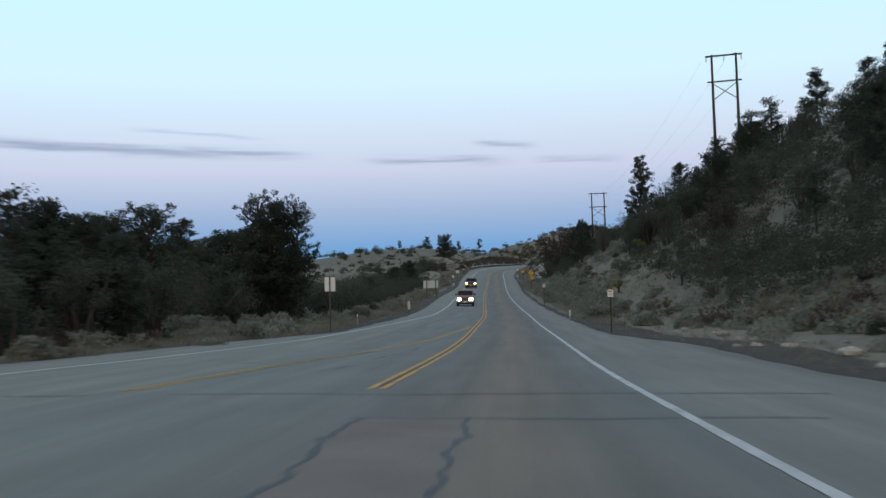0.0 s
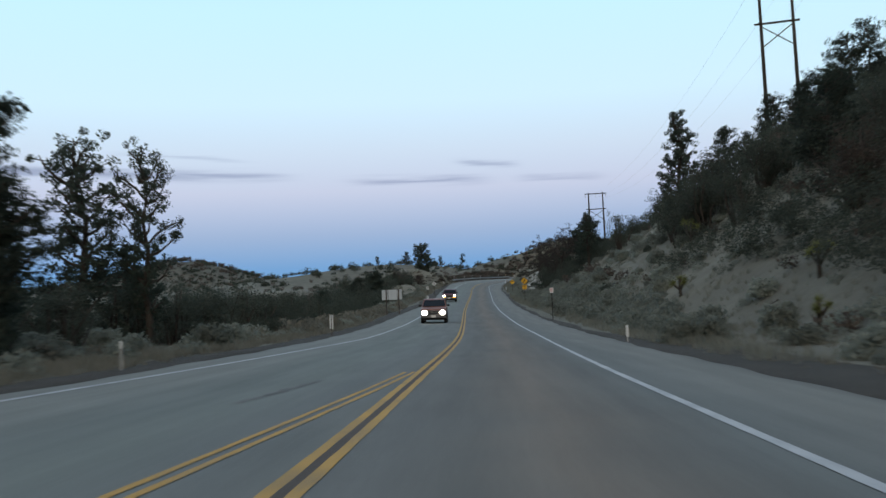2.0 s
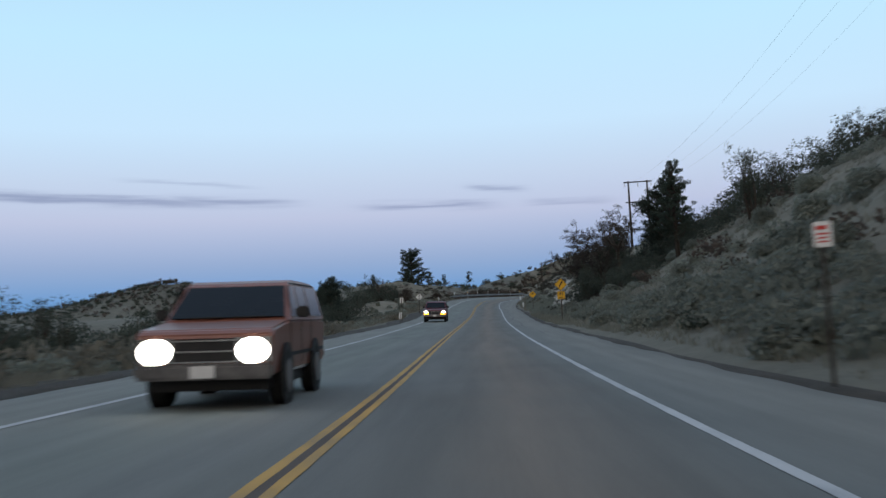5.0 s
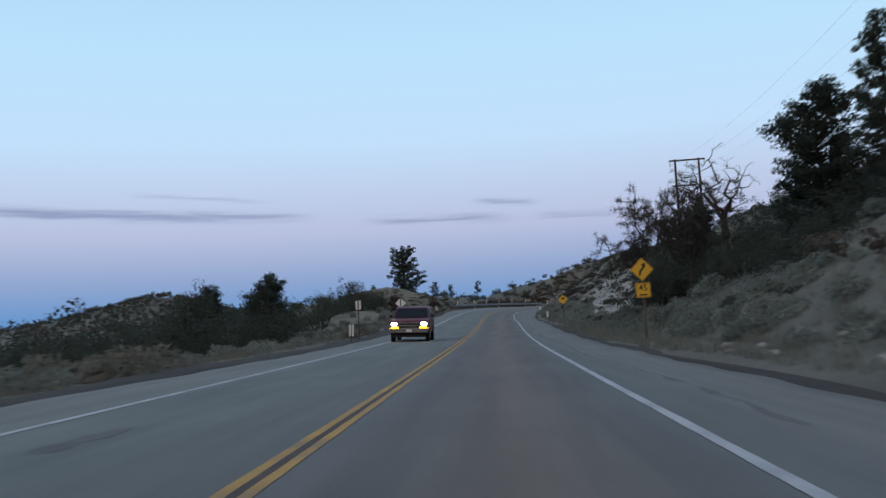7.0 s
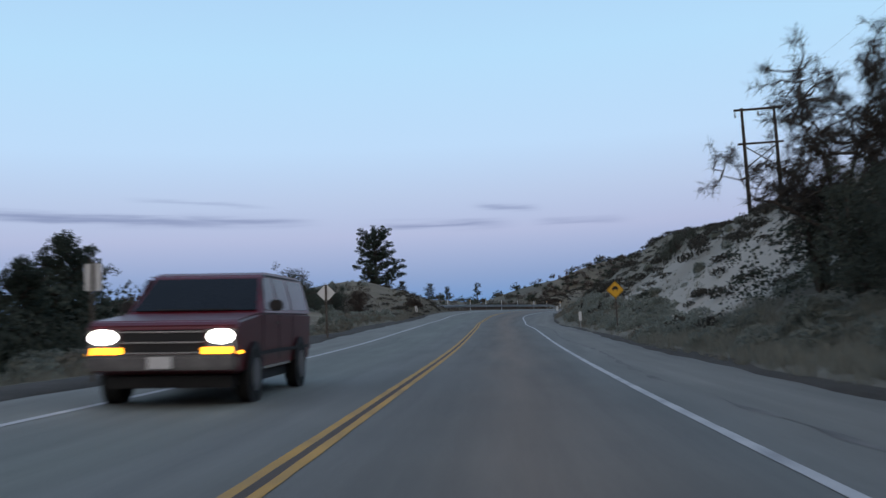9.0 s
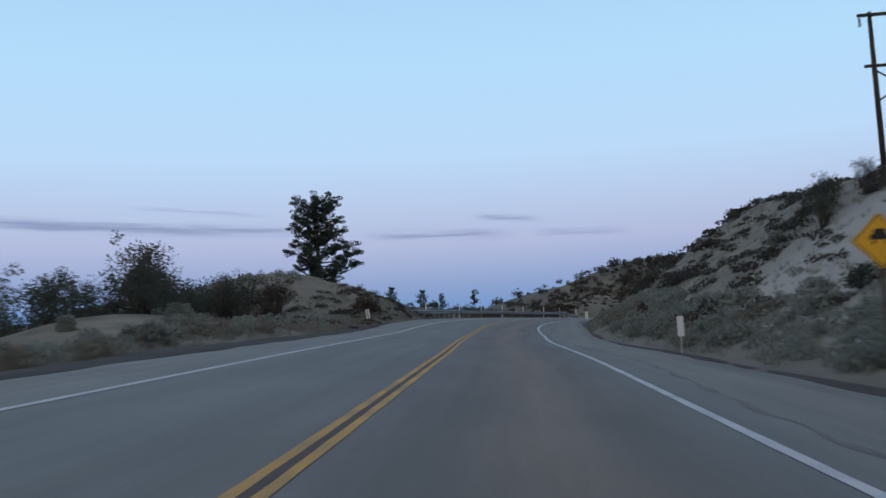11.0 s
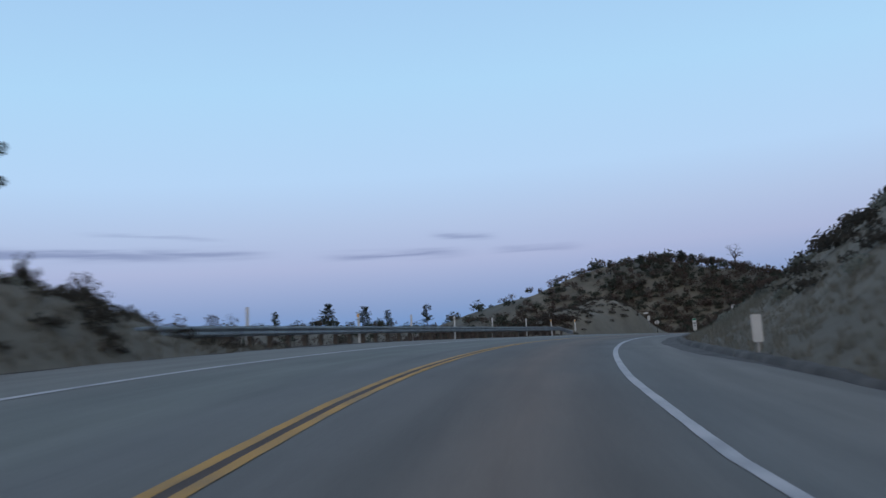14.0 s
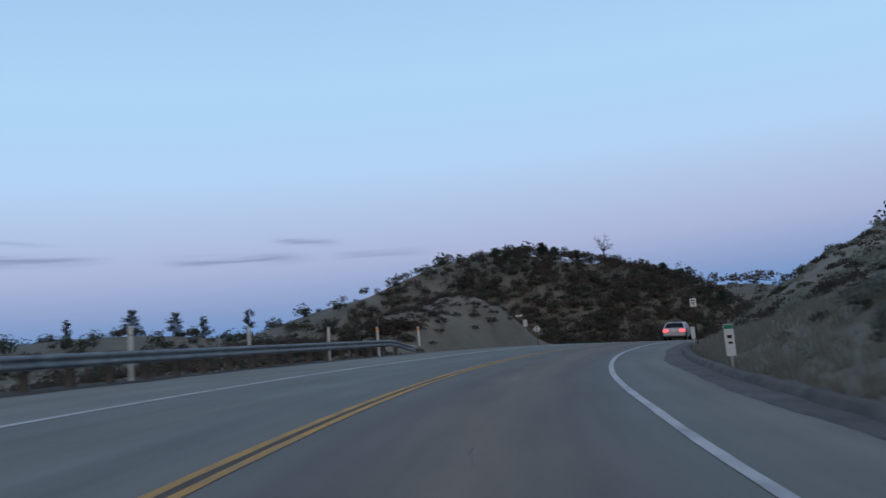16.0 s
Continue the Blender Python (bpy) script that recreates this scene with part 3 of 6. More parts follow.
def add_disc(bm, radius, depth, at=(0, 0, 0), turn=None, n=24, bevel=0.0):
    r = bmesh.ops.create_cone(bm, cap_ends=True, segments=n, radius1=radius, radius2=radius, depth=depth)
    bmesh.ops.transform(bm, matrix=Matrix.Translation(at) @ (turn or Matrix()), verts=r["verts"])
    if bevel:
        es = [e for e in {e for v in r["verts"] for e in v.link_edges} if len(e.link_faces) == 2 and any(len(f.verts) > 4 for f in e.link_faces)]
        bmesh.ops.bevel(bm, geom=es, offset=bevel, segments=2, affect="EDGES")
    return bm


def disc(radius, depth, at=(0, 0, 0), turn=None, n=24, bevel=0.0):
    return add_disc(bmesh.new(), radius, depth, at, turn, n, bevel)


ACROSS = Matrix.Rotation(radians(90), 4, "Y")
ALONG = Matrix.Rotation(radians(90), 4, "X")


def sprays(rng, facing, loose, along=None):
    """Two axes for each leaf, square to the way it faces give or take some looseness."""
    f = facing / (np.linalg.norm(facing, axis=1)[:, None] + 1e-6) + rng.normal(size=facing.shape) * loose
    f /= np.linalg.norm(f, axis=1)[:, None]
    a = rng.normal(size=facing.shape) + (0 if along is None else along)
    a -= f * (a * f).sum(1)[:, None]
    a /= np.linalg.norm(a, axis=1)[:, None] + 1e-6
    return a, np.cross(f, a)


def leaves(rng, centers, radii, count, size, flat=0.7):
    """Many small leaf sprays: quads of random turn about each centre. Returns vertices and faces as arrays."""
    C = np.repeat(np.asarray(centers, float), count, 0)
    R = np.repeat(np.asarray(radii, float), count)[:, None]
    n = len(C)
    d = rng.normal(size=(n, 3))
    d /= np.linalg.norm(d, axis=1)[:, None]
    P = C + d * R * (rng.uniform(0.25, 1.0, (n, 1)) ** 0.6) * np.array([1, 1, flat])
    out = P - np.asarray(centers, float).mean(0)
    out /= np.linalg.norm(out, axis=1)[:, None] + 1e-6
    facing = d * 0.9 + out * 0.6 + np.array([0, 0, 0.25])
    a, b = sprays(rng, facing, 0.9)
    s = size * rng.uniform(0.6, 1.4, (n, 1))
    A, B = a * s * 0.5, b * s * 0.5
    V = np.stack([P - A * 0.9, P + B * 0.6, P + A, P - B * 0.6], 1).reshape(-1, 3)
    return V, np.arange(4 * n).reshape(n, 4)


def raw_mesh(name, V, F, material):
    me = bpy.data.meshes.new(name)
    me.from_pydata(V.tolist(), [], F.tolist())
    me.materials.append(material)
    me.update()
    return me


def mesh_part(name, me, parent, label=""):
    ob = new(name, me)
    ob.parent = parent
    if label:
        ob["label"] = label
    return ob


def put(s, v, dz=0.0, yaw=0.0):
    """Pose on the ground at a station and lateral place; yaw is added to the road's direction."""
    x, y, _ = on_road(s, v)
    z = float(ground_height(x, y)[0])
    return pose(float(x), float(y), z + dz, 0, 0, heading(s) + yaw)


# ---------------------------------------------------------------- plants
def pine_meshes(seed, h, spread=0.23, bare=0.25, gaps=0.25, clumps=70):
    """Open, uneven conifer: bent trunk, limbs in loose whorls, needle clumps at their ends."""
    r = random.Random(seed)
    rng = np.random.RandomState(seed)
    bm = bmesh.new()
    bend = [(r.uniform(-0.02, 0.02) * h * i / 6, r.uniform(-0.02, 0.02) * h * i / 6, h * 0.97 * i / 6 - 0.4 * (i == 0)) for i in range(7)]
    add_tube(bm, bend, [h * 0.022 * (1 - 0.13 * i) for i in range(7)], 8)
    cs, rs = [], []
    n = clumps
    for i in range(n):
        f = bare + (1 - bare) * (i + r.random()) / n
        if r.random() < gaps * 0.5:
            continue
        env = spread * h * math.sqrt(max(0.06, 1 - (max(0, f - 0.45) / 0.58) ** 2)) * (0.6 + 0.4 * min(1, (f - bare) / 0.2 + 0.3)) * r.uniform(0.45, 1.12)
        a = r.uniform(0, 6.283)
        k = f * 6
        j = min(5, int(k))
        base = Vector(bend[j]).lerp(Vector(bend[j + 1]), k - j)
        end = base + Vector((math.cos(a) * env, math.sin(a) * env, env * r.uniform(-0.05, 0.5)))
        mid = base.lerp(end, 0.5) + Vector((0, 0, -0.04 * h * r.random()))
        add_tube(bm, [base, mid, end], [h * 0.0065, h * 0.0045, h * 0.002], 4, False)
        for q in ((1.0, 0.75, 0.5) if env > 0.1 * h else (1.0,)):
            p = mid.lerp(end, 2 * q - 1) if q > 0.5 else mid
            if r.random() < 0.15:
                continue
            cs.append(p + Vector((r.uniform(-1, 1), r.uniform(-1, 1), r.uniform(0, 1))) * 0.03 * h)
            rs.append(h * r.uniform(0.05, 0.09))
    cs.append(Vector(bend[-1])), rs.append(h * 0.05)
    V, F = leaves(rng, cs, rs, 52, h * 0.023, 0.62)
    tm = bpy.data.meshes.new("trunk")
    bm.to_mesh(tm)
    bm.free()
    tm.materials.append(M_BARK)
    return tm, raw_mesh("crown", V, F, M_PINE)


def layered_pine(seed, profile, limbs=40, side=0.0, per=46, knot=0.062, leaf=0.019):
    """Old pine with a shaped outline: profile gives the reach at each share of the height; limbs carry dense knots of needles with sky between."""
    r = random.Random(seed)
    rng = np.random.RandomState(seed)
    bm = bmesh.new()
    bend = [Vector((r.uniform(-0.012, 0.012) * i, r.uniform(-0.012, 0.012) * i, 0.95 * i / 6 - 0.08 * (i == 0))) for i in range(7)]
    add_tube(bm, bend, [0.033 * (1 - 0.14 * i) for i in range(7)], 8)
    fs, rs = [p[0] for p in profile], [p[1] for p in profile]
    cs, cr = [], []
    for i in range(limbs):
        f = fs[0] + (fs[-1] - fs[0]) * (i + r.random()) / limbs
        a = i * 2.4 + r.uniform(-0.5, 0.5)
        env = float(np.interp(f, fs, rs)) * r.uniform(0.62, 1.06) * (1 + side * math.cos(a) * (f < 0.5))
        k = max(0.0, min(5.99, (f - 0.10 * env) * 6 - 0.35))
        base = bend[int(k)].lerp(bend[int(k) + 1], k - int(k))
        end = Vector((base.x + math.cos(a) * env, base.y + math.sin(a) * env, f))
        sag = -0.05 * env + r.uniform(-0.03, 0.03)
        pts = [base.lerp(end, q) + Vector((r.gauss(0, 0.012), r.gauss(0, 0.012), sag * math.sin(3.14 * q) + r.gauss(0, 0.008))) * (0 < q < 1) for q in (0, 0.3, 0.65, 1)]
        add_tube(bm, pts, [0.0095, 0.0075, 0.005, 0.0025], 5, False)
        n = 3 + int(env * 20)
        for j in range(n):
            q = 0.36 + 0.68 * (j + r.random()) / n
            p = base.lerp(end, q) + Vector((r.gauss(0, 1), r.gauss(0, 1), r.gauss(0.25, 0.6))) * 0.032
            cs.append(p)
            cr.append(knot * r.uniform(0.6, 1.1))
            if r.random() < 0.5:
                add_tube(bm, [base.lerp(end, q * 0.85), p], [0.004, 0.002], 3, False)
    cs.append(bend[-1] + Vector((0, 0, 0.01))), cr.append(knot)
    V, F = leaves(rng, cs, cr, per, leaf, 0.6)
    tm = bpy.data.meshes.new("trunk")
    bm.to_mesh(tm)
    bm.free()
    tm.materials.append(M_BARK)
    return tm, raw_mesh("crown", V, F, M_PINE)


def wild_oak(seed, spread=0.55, limbs=7, low=0.3, tufts=9, twig=0.05, dead=False):
    """Leafless oak: crooked limbs that wind up into a dome, with hanging tufts of fine twigs."""
    r = random.Random(seed)
    limb = bmesh.new()
    tips = []

    def winding(a, b, n, bend):
        pts = [Vector(a)]
        for i in range(1, n):
            q = i / n
            w = bend * math.sin(3.14 * q)
            pts.append(Vector(a).lerp(Vector(b), q) + Vector((r.gauss(0, w), r.gauss(0, w), r.gauss(0.25 * bend, w))))
        return pts + [Vector(b)]

    fork = Vector((r.gauss(0, 0.02), r.gauss(0, 0.02), low))
    stem = winding((0, 0, -0.06), fork, 4, 0.012)
    add_tube(limb, stem, [0.036, 0.031, 0.028, 0.027, 0.026], 8, False)
    for i in range(limbs):
        a = 6.283 * i / limbs + r.uniform(-0.35, 0.35)
        up = r.uniform(0.15, 1.0) if i else 1.0
        out = spread * math.sqrt(max(0.05, 1 - 0.85 * up * up)) * r.uniform(0.85, 1.05)
        top = Vector((math.cos(a) * out, math.sin(a) * out, low + (1 - low) * (0.25 + 0.72 * up)))
        main = winding(stem[-1] if i % 2 else stem[-2].lerp(stem[-1], r.random()), top, 6, 0.03)
        add_tube(limb, main, [q * (1.05 if dead else 0.75) for q in (0.019, 0.0165, 0.0135, 0.0105, 0.0075, 0.005, 0.003)], 6, False)
        for k in range(2, 7):
            for j in range(2 if dead else 3):
                d = Vector((r.gauss(0, 1), r.gauss(0, 1), r.gauss(0.35, 0.7))).normalized()
                branch = winding(main[k], main[k] + d * r.uniform(0.09, 0.2), 4, 0.018)
                add_tube(limb, branch, [0.0055, 0.004, 0.003, 0.002, 0.0013], 4, False)
                tips += branch[2:]
                for m in range(0 if dead else 2):
                    d2 = (d + Vector((r.gauss(0, 1), r.gauss(0, 1), r.gauss(0, 0.7)))).normalized()
                    spray = winding(branch[2 + m], branch[2 + m] + d2 * r.uniform(0.04, 0.09), 3, 0.01)
                    add_tube(limb, spray, [0.002, 0.0016, 0.0012, 0.0008], 3, False)
                    tips += spray[1:]
    rng = np.random.RandomState(seed)
    P = np.repeat(np.array([tuple(p) for p in tips]), tufts, 0)
    n = len(P)
    d = rng.normal(size=(n, 3)) + np.array([0, 0, 0.25])
    d /= np.linalg.norm(d, axis=1)[:, None]
    b = np.cross(d, rng.normal(size=(n, 3)))
    b /= np.linalg.norm(b, axis=1)[:, None]
    ln = twig * rng.uniform(0.4, 1.3, (n, 1))
    mid, end = P + d * ln * 0.5, P + d * ln + np.array([0, 0, -0.12]) * ln
    w = b * 0.0009
    V = np.stack([P - w, P + w, mid + w, mid - w, end + w * 0.5, end - w * 0.5], 1).reshape(-1, 3)
    i0 = np.arange(n)[:, None] * 6
    F = np.vstack([i0 + np.array([0, 1, 2, 3]), i0 + np.array([3, 2, 4, 5])])
    tm = bpy.data.meshes.new("trunk")
    limb.to_mesh(tm)
    limb.free()
    tm.materials.append(M_BARK)
    return tm, raw_mesh("twig", V, F, M_TWIG)


def oak_meshes(seed, h, wide=0.55, mat=None, low=0.12, per=60):
    """Evergreen scrub oak or juniper: several stems, a rounded uneven crown down towards the ground."""
    r = random.Random(seed)
    rng = np.random.RandomState(seed)
    bm = bmesh.new()
    cs, rs = [], []
    for i in range(r.randint(9, 12)):
        a, o = r.uniform(0, 6.283), r.uniform(0.2, 1.0)
        top = Vector((math.cos(a) * o * wide * h * 0.75, math.sin(a) * o * wide * h * 0.75, h * (0.88 - 0.45 * o * o) * r.uniform(0.75, 1.05)))
        mid = top * 0.5 + Vector((r.uniform(-0.1, 0.1) * h, r.uniform(-0.1, 0.1) * h, -0.05 * h))
        add_tube(bm, [(top.x * 0.05, top.y * 0.05, -0.3), mid, top], [h * 0.028, h * 0.016, h * 0.005], 5)
        for k in range(6):
            p = mid.lerp(top, r.uniform(0.1, 1.1)) + Vector((r.gauss(0, 1), r.gauss(0, 1), r.gauss(0, 0.7))) * 0.09 * h
            if p.z < low * h:
                p.z = low * h + 0.05 * h * r.random()
            cs.append(p)
            rs.append(h * r.uniform(0.09, 0.15))
    V, F = leaves(rng, cs, rs, per, h * 0.026, 0.8)
    tm = bpy.data.meshes.new("trunk")
    bm.to_mesh(tm)
    bm.free()
    tm.materials.append(M_BARK)
    return tm, raw_mesh("crown", V, F, mat or M_OAK)


def shrub_mesh(seed, mat, tall=0.9, wide=0.75, n=1300, blade=0.085):
    """Low rounded desert shrub of fine upright sprays."""
    rng = np.random.RandomState(seed)
    u = rng.normal(size=(n, 3))
    u[:, 2] = np.abs(u[:, 2])
    u /= np.linalg.norm(u, axis=1)[:, None]
    lump = 1 + 0.22 * np.sin(u[:, 0] * 5 + seed) * np.cos(u[:, 1] * 4 + 2 * seed)
    P = u * (rng.uniform(0.3, 1, (n, 1)) ** 0.5) * lump[:, None] * np.array([wide, wide, tall])
    a, b = sprays(rng, u, 0.9, np.array([0, 0, 1.2]))
    s = blade * rng.uniform(0.6, 1.4, (n, 1))
    A, B = a * s, b * s * 0.42
    V = np.stack([P - A, P + B, P + A, P - B], 1).reshape(-1, 3)
    return raw_mesh("foliage", V, np.arange(4 * n).reshape(n, 4), mat)


PINES = [pine_meshes(11, 1.0, 0.26, 0.14), pine_meshes(12, 1.0, 0.24, 0.28, 0.3), pine_meshes(13, 1.0, 0.36, 0.10, 0.15, 85), pine_meshes(17, 1.0, 0.22, 0.3, 0.35, 50)]
PINES.append(pine_meshes(19, 1.0, 0.36, 0.10, 0.1, 125))
LAYERED = [layered_pine(61, [(0.12, 0.34), (0.22, 0.44), (0.36, 0.42), (0.46, 0.34), (0.62, 0.34), (0.78, 0.30), (0.92, 0.28), (0.99, 0.20)], 62, 0.2, 76, 0.054, 0.017),
           layered_pine(62, [(0.06, 0.26), (0.25, 0.36), (0.55, 0.35), (0.75, 0.29), (0.9, 0.19), (1.0, 0.07)], 74, 0.0, 52, 0.066, 0.02),
           layered_pine(63, [(0.20, 0.12), (0.42, 0.2), (0.66, 0.25), (0.84, 0.23), (0.94, 0.17), (1.0, 0.09)], 34, 0.0, 50, 0.047, 0.016),
           layered_pine(64, [(0.22, 0.26), (0.45, 0.27), (0.68, 0.20), (0.85, 0.12), (1.0, 0.03)], 42, 0.0, 58, 0.048, 0.017)]
OAKS = [oak_meshes(21, 1.0), oak_meshes(22, 1.0, 0.7), oak_meshes(23, 1.0, 0.45), oak_meshes(24, 1.0, 0.6, M_RUST, 0.08, 85)]
SAGES = [shrub_mesh(31, M_SAGE), shrub_mesh(32, M_SAGE, 0.7, 0.85), shrub_mesh(33, M_SAGE, 1.1, 0.7)]
RUSTS = [shrub_mesh(34, M_RUST, 0.8, 0.8), shrub_mesh(35, M_OAK, 1.1, 0.9)]


def plant(kind, meshes, names, s, v, height, yaw, label, category, group, dz=0.0, wide=1.0):
    m = put(s, v, dz, yaw) @ Matrix.Diagonal((height * wide, height * wide, height, 1))
    e = holder(kind, label, category, m, group)
    for me, n in zip(meshes, names):
        ob = mesh_part(n, me, e)
        if n in ("stem", "twig"):
            tagged(ob, kind="stuff")
    return e


def pine(s, v, h, k=0, yaw=0.0, wide=1.0, dz=0.0, label="dark green open-crowned pine tree on the hillside"):
    return plant("pine_tree", PINES[k], ("trunk", "crown"), s, v, h, yaw, label, "tree", "pines", dz, wide)


def old_pine(s, v, h, k, yaw=0.0, wide=1.0, dz=0.0, label="dark open pine with layered limbs"):
    return plant("pine_tree", LAYERED[k], ("trunk", "crown"), s, v, h, yaw, label, "tree", "pines", dz, wide)


def oak(s, v, h, k=0, yaw=0.0, wide=1.0, label=None):
    label = label or ("russet half-bare scrub oak among dry brush" if k == 3 else "dark evergreen scrub oak with dense rounded crown")
    return plant("scrub_oak", OAKS[k], ("stem", "crown"), s, v, h, yaw, label, "tree", "scrub oaks", 0, wide)


rnd = random.Random(5)
THICKET = []
dense = random.Random(91)
for n, s0, s1, v0, v1, h0, h1 in ((150, 34, 128, 18, 46, 2.6, 4.6), (46, 48, 112, 15.5, 20, 1.6, 3.2), (34, 56, 116, 13.8, 18, 1.0, 2.2), (40, 112, 150, 22, 46, 2.8, 4.6), (34, 14, 78, -34, -16, 3.6, 5.4), (30, 203, 222, 11, 17, 2.6, 4.4), (46, 176, 206, 13, 22, 1.8, 3.2), (50, 176, 216, -36, -15, 4.2, 6.4), (46, 160, 202, -26, -13, 2.6, 3.9), (70, 222, 305, -80, -28, 4.0, 6.5), (30, 104, 150, -30, -13, 2.6, 3.8), (26, 200, 238, -24, -13.5, 3.0, 4.8),
                                  (36, 275, 291, -23, -15, 2.0, 3.4), (8, 262, 272, -17, -13, 2.4, 3.4), (70, 186, 262, -46, -18, 3.2, 5.0), (36, 250, 285, -44, -22, 2.6, 4.2), (30, 150, 200, 18, 30, 1.6, 3.0)):
    for i in range(n):
        THICKET.append((dense.uniform(s0, s1), dense.uniform(v0, v1), dense.uniform(h0, h1)))
# single trees that stand out: pines and oaks by station, place, height
for s, v, h, k, wide in ((40.4, -17.6, 5.4, 2, 1.2), (54.7, -22.0, 7.9, 1, 0.9), (41.5, -15.2, 5.2, 1, 0.9), (55.8, -19.4, 7.1, 2, 1.1), (56.5, -17.5, 7.2, 2, 1.15), (54.5, -22.8, 6.9, 1, 1.0), (42.2, -14.0, 4.4, 1, 1.0), (57.6, -14.8, 4.6, 1, 1.0), (36, -16.5, 4.4, 1, 1.1)):
    old_pine(s, v, h, k, 37 * s, wide, 0, "dark pine in the wood beside the road")
old_pine(64.9, -12.4, 7.6, 1, 40, 0.95, 0, "tall dense dark pine beside the road")
old_pine(69.5, -13.8, 6.4, 2, 140, 0.8)
old_pine(92.2, -19.4, 11.6, 2, 200, 0.9, 0, "tall open pine beside the road")
old_pine(93.5, -16.2, 11.0, 2, 80, 0.62, 0, "tall narrow open pine with a bare lower trunk")
old_pine(88.7, -28.2, 11.2, 2, 60, 1.0, 0, "slender open pine behind dark brush")
old_pine(92, -26.0, 10.2, 3, 160, 0.9)
old_pine(101, -36, 12.5, 2, 10, 1.0)
old_pine(96, -35, 11.5, 3, 10, 0.9)
for s, v, h, k in ((225, -16.5, 6.4, 1), (214, -18.5, 5.6, 1), (232, -18, 6.2, 2), (219, -15.5, 4.8, 1)):
    old_pine(s, v, h, k, 61 * s, 0.9, 0, "dark pine below the road edge")
old_pine(133.5, 19.9, 10.0, 3, 70, 0.8, 0, "lone tall pine high on the roadside slope")
pine(146, 27, 6.0, 2, 20, 0.85)
pine(120, 30.6, 7.0, 0, 20)
pine(149, 46.9, 8.0, 1, 20)
old_pine(190, 17.4, 7.2, 1, 30, 1.0, 0, "broad dark pine above the road sign")
old_pine(178.2, 16.2, 7.2, 3, 100, 0.85, 0, "tall dark pine above the road sign")
oak(165, 18.6, 5.3, 0, 80, 0.7)
oak(167, 20.5, 3.6, 2, 80, 0.9)
old_pine(211, 15.4, 5.5, 1, 10, 0.85, 0, "dark evergreen among leafless oaks")
old_pine(305, -14.6, 7.2, 0, 0, 0.97, -0.25, "solitary broad pine with layered crown on a sand mound")
for s, v, h, k in ((122, 17.0, 3.6, 0), (126, 17.6, 4.0, 1), (130, 18.4, 4.3, 0), (134, 19.0, 4.2, 2), (138, 19.6, 3.6, 1), (128, 20.2, 4.6, 2), (124, 19.2, 4.4, 0), (133, 21.5, 4.4, 1), (119, 17.8, 3.8, 2)):
    oak(s, v, h, k, 50 * s, 1.2)
for s, v, h, k in ((204.5, -16.7, 5.8, 0), (227.8, -18, 6.0, 2), (233.5, -19.5, 5.8, 1), (285, -29.8, 7.0, 2), (262, -22, 3.8, 0), (252, -19, 3.4, 1), (246, -24, 4.4, 2), (270, -24, 3.8, 2)):
    oak(s, v, h, k, rnd.uniform(0, 360), 0.75)
# dark wood left of the road at the start
for i in range(58):
    s, v = rnd.uniform(14, 108), rnd.uniform(-36, -14.5)
    if s > 75 and v > -17:
        v -= 4
    if rnd.random() < 0.35:
        pine(s, v, rnd.uniform(4.5, 7.0), rnd.randrange(4), rnd.uniform(0, 360), 1.15)
    else:
        oak(s, v, rnd.uniform(3.4, 5.4), rnd.randrange(3), rnd.uniform(0, 360))
for i in range(12):
    oak(18 + 5.2 * i, -13.6 - rnd.uniform(0, 1.5), rnd.uniform(3.0, 4.6), rnd.randrange(3), rnd.uniform(0, 360), 1.1)
# valley left
for i in range(84):
    s, v = rnd.uniform(108, 290), rnd.uniform(-50, -15)
    if s < 215 and v > -18:
        v -= 4
    if rnd.random() < 0.75:
        oak(s, v, rnd.uniform(3, 5.6), rnd.randrange(4), rnd.uniform(0, 360))
    else:
        pine(s, v, rnd.uniform(3.4, 4.8), rnd.randrange(4), rnd.uniform(0, 360))
for i in range(64):
    s, v = rnd.uniform(92, 205), rnd.uniform(-36, -13.5)
    THICKET.append((s, v, rnd.uniform(2.4, 4.2)))
for i in range(30):
    oak(rnd.uniform(104, 142), rnd.uniform(-21, -13.8), rnd.uniform(3.0, 4.6), rnd.randrange(3), rnd.uniform(0, 360), 1.1)
for i in range(36):
    THICKET.append((rnd.uniform(140, 200), rnd.uniform(-26, -14.5), rnd.uniform(2.6, 3.8)))
for i in range(46):
    THICKET.append((rnd.uniform(185, 268), rnd.uniform(-30, -15.5), rnd.uniform(2.4, 3.8)))
for s, v, h, k in ((264, 14.5, 1.7, 0), (267, 15.5, 1.9, 1), (270, 16.5, 1.7, 2), (266, 17, 1.8, 0)):
    oak(s, v, h, k, 30 * k, 1.0)
# wooded hillside right
for i in range(96):
    s, v = rnd.uniform(28, 152), rnd.uniform(17, 56)
    if s > 90 and v < 17 + (s - 90) * 0.12:
        continue
    if rnd.random() < 0.5:
        pine(s, v, rnd.uniform(4.2, 7.2), rnd.randrange(4), rnd.uniform(0, 360))
    else:
        oak(s, v, rnd.uniform(2.8, 5), rnd.randrange(4), rnd.uniform(0, 360))
for s, v, h, k in ((118, 18.5, 4.6, 0), (122, 20.5, 5.2, 1), (115, 22, 5.0, 0), (126, 18, 4.0, 1), (111, 19, 4.4, 2), (130, 23, 5.0, 1)):
    oak(s, v, h, k, rnd.uniform(0, 360), 1.2)
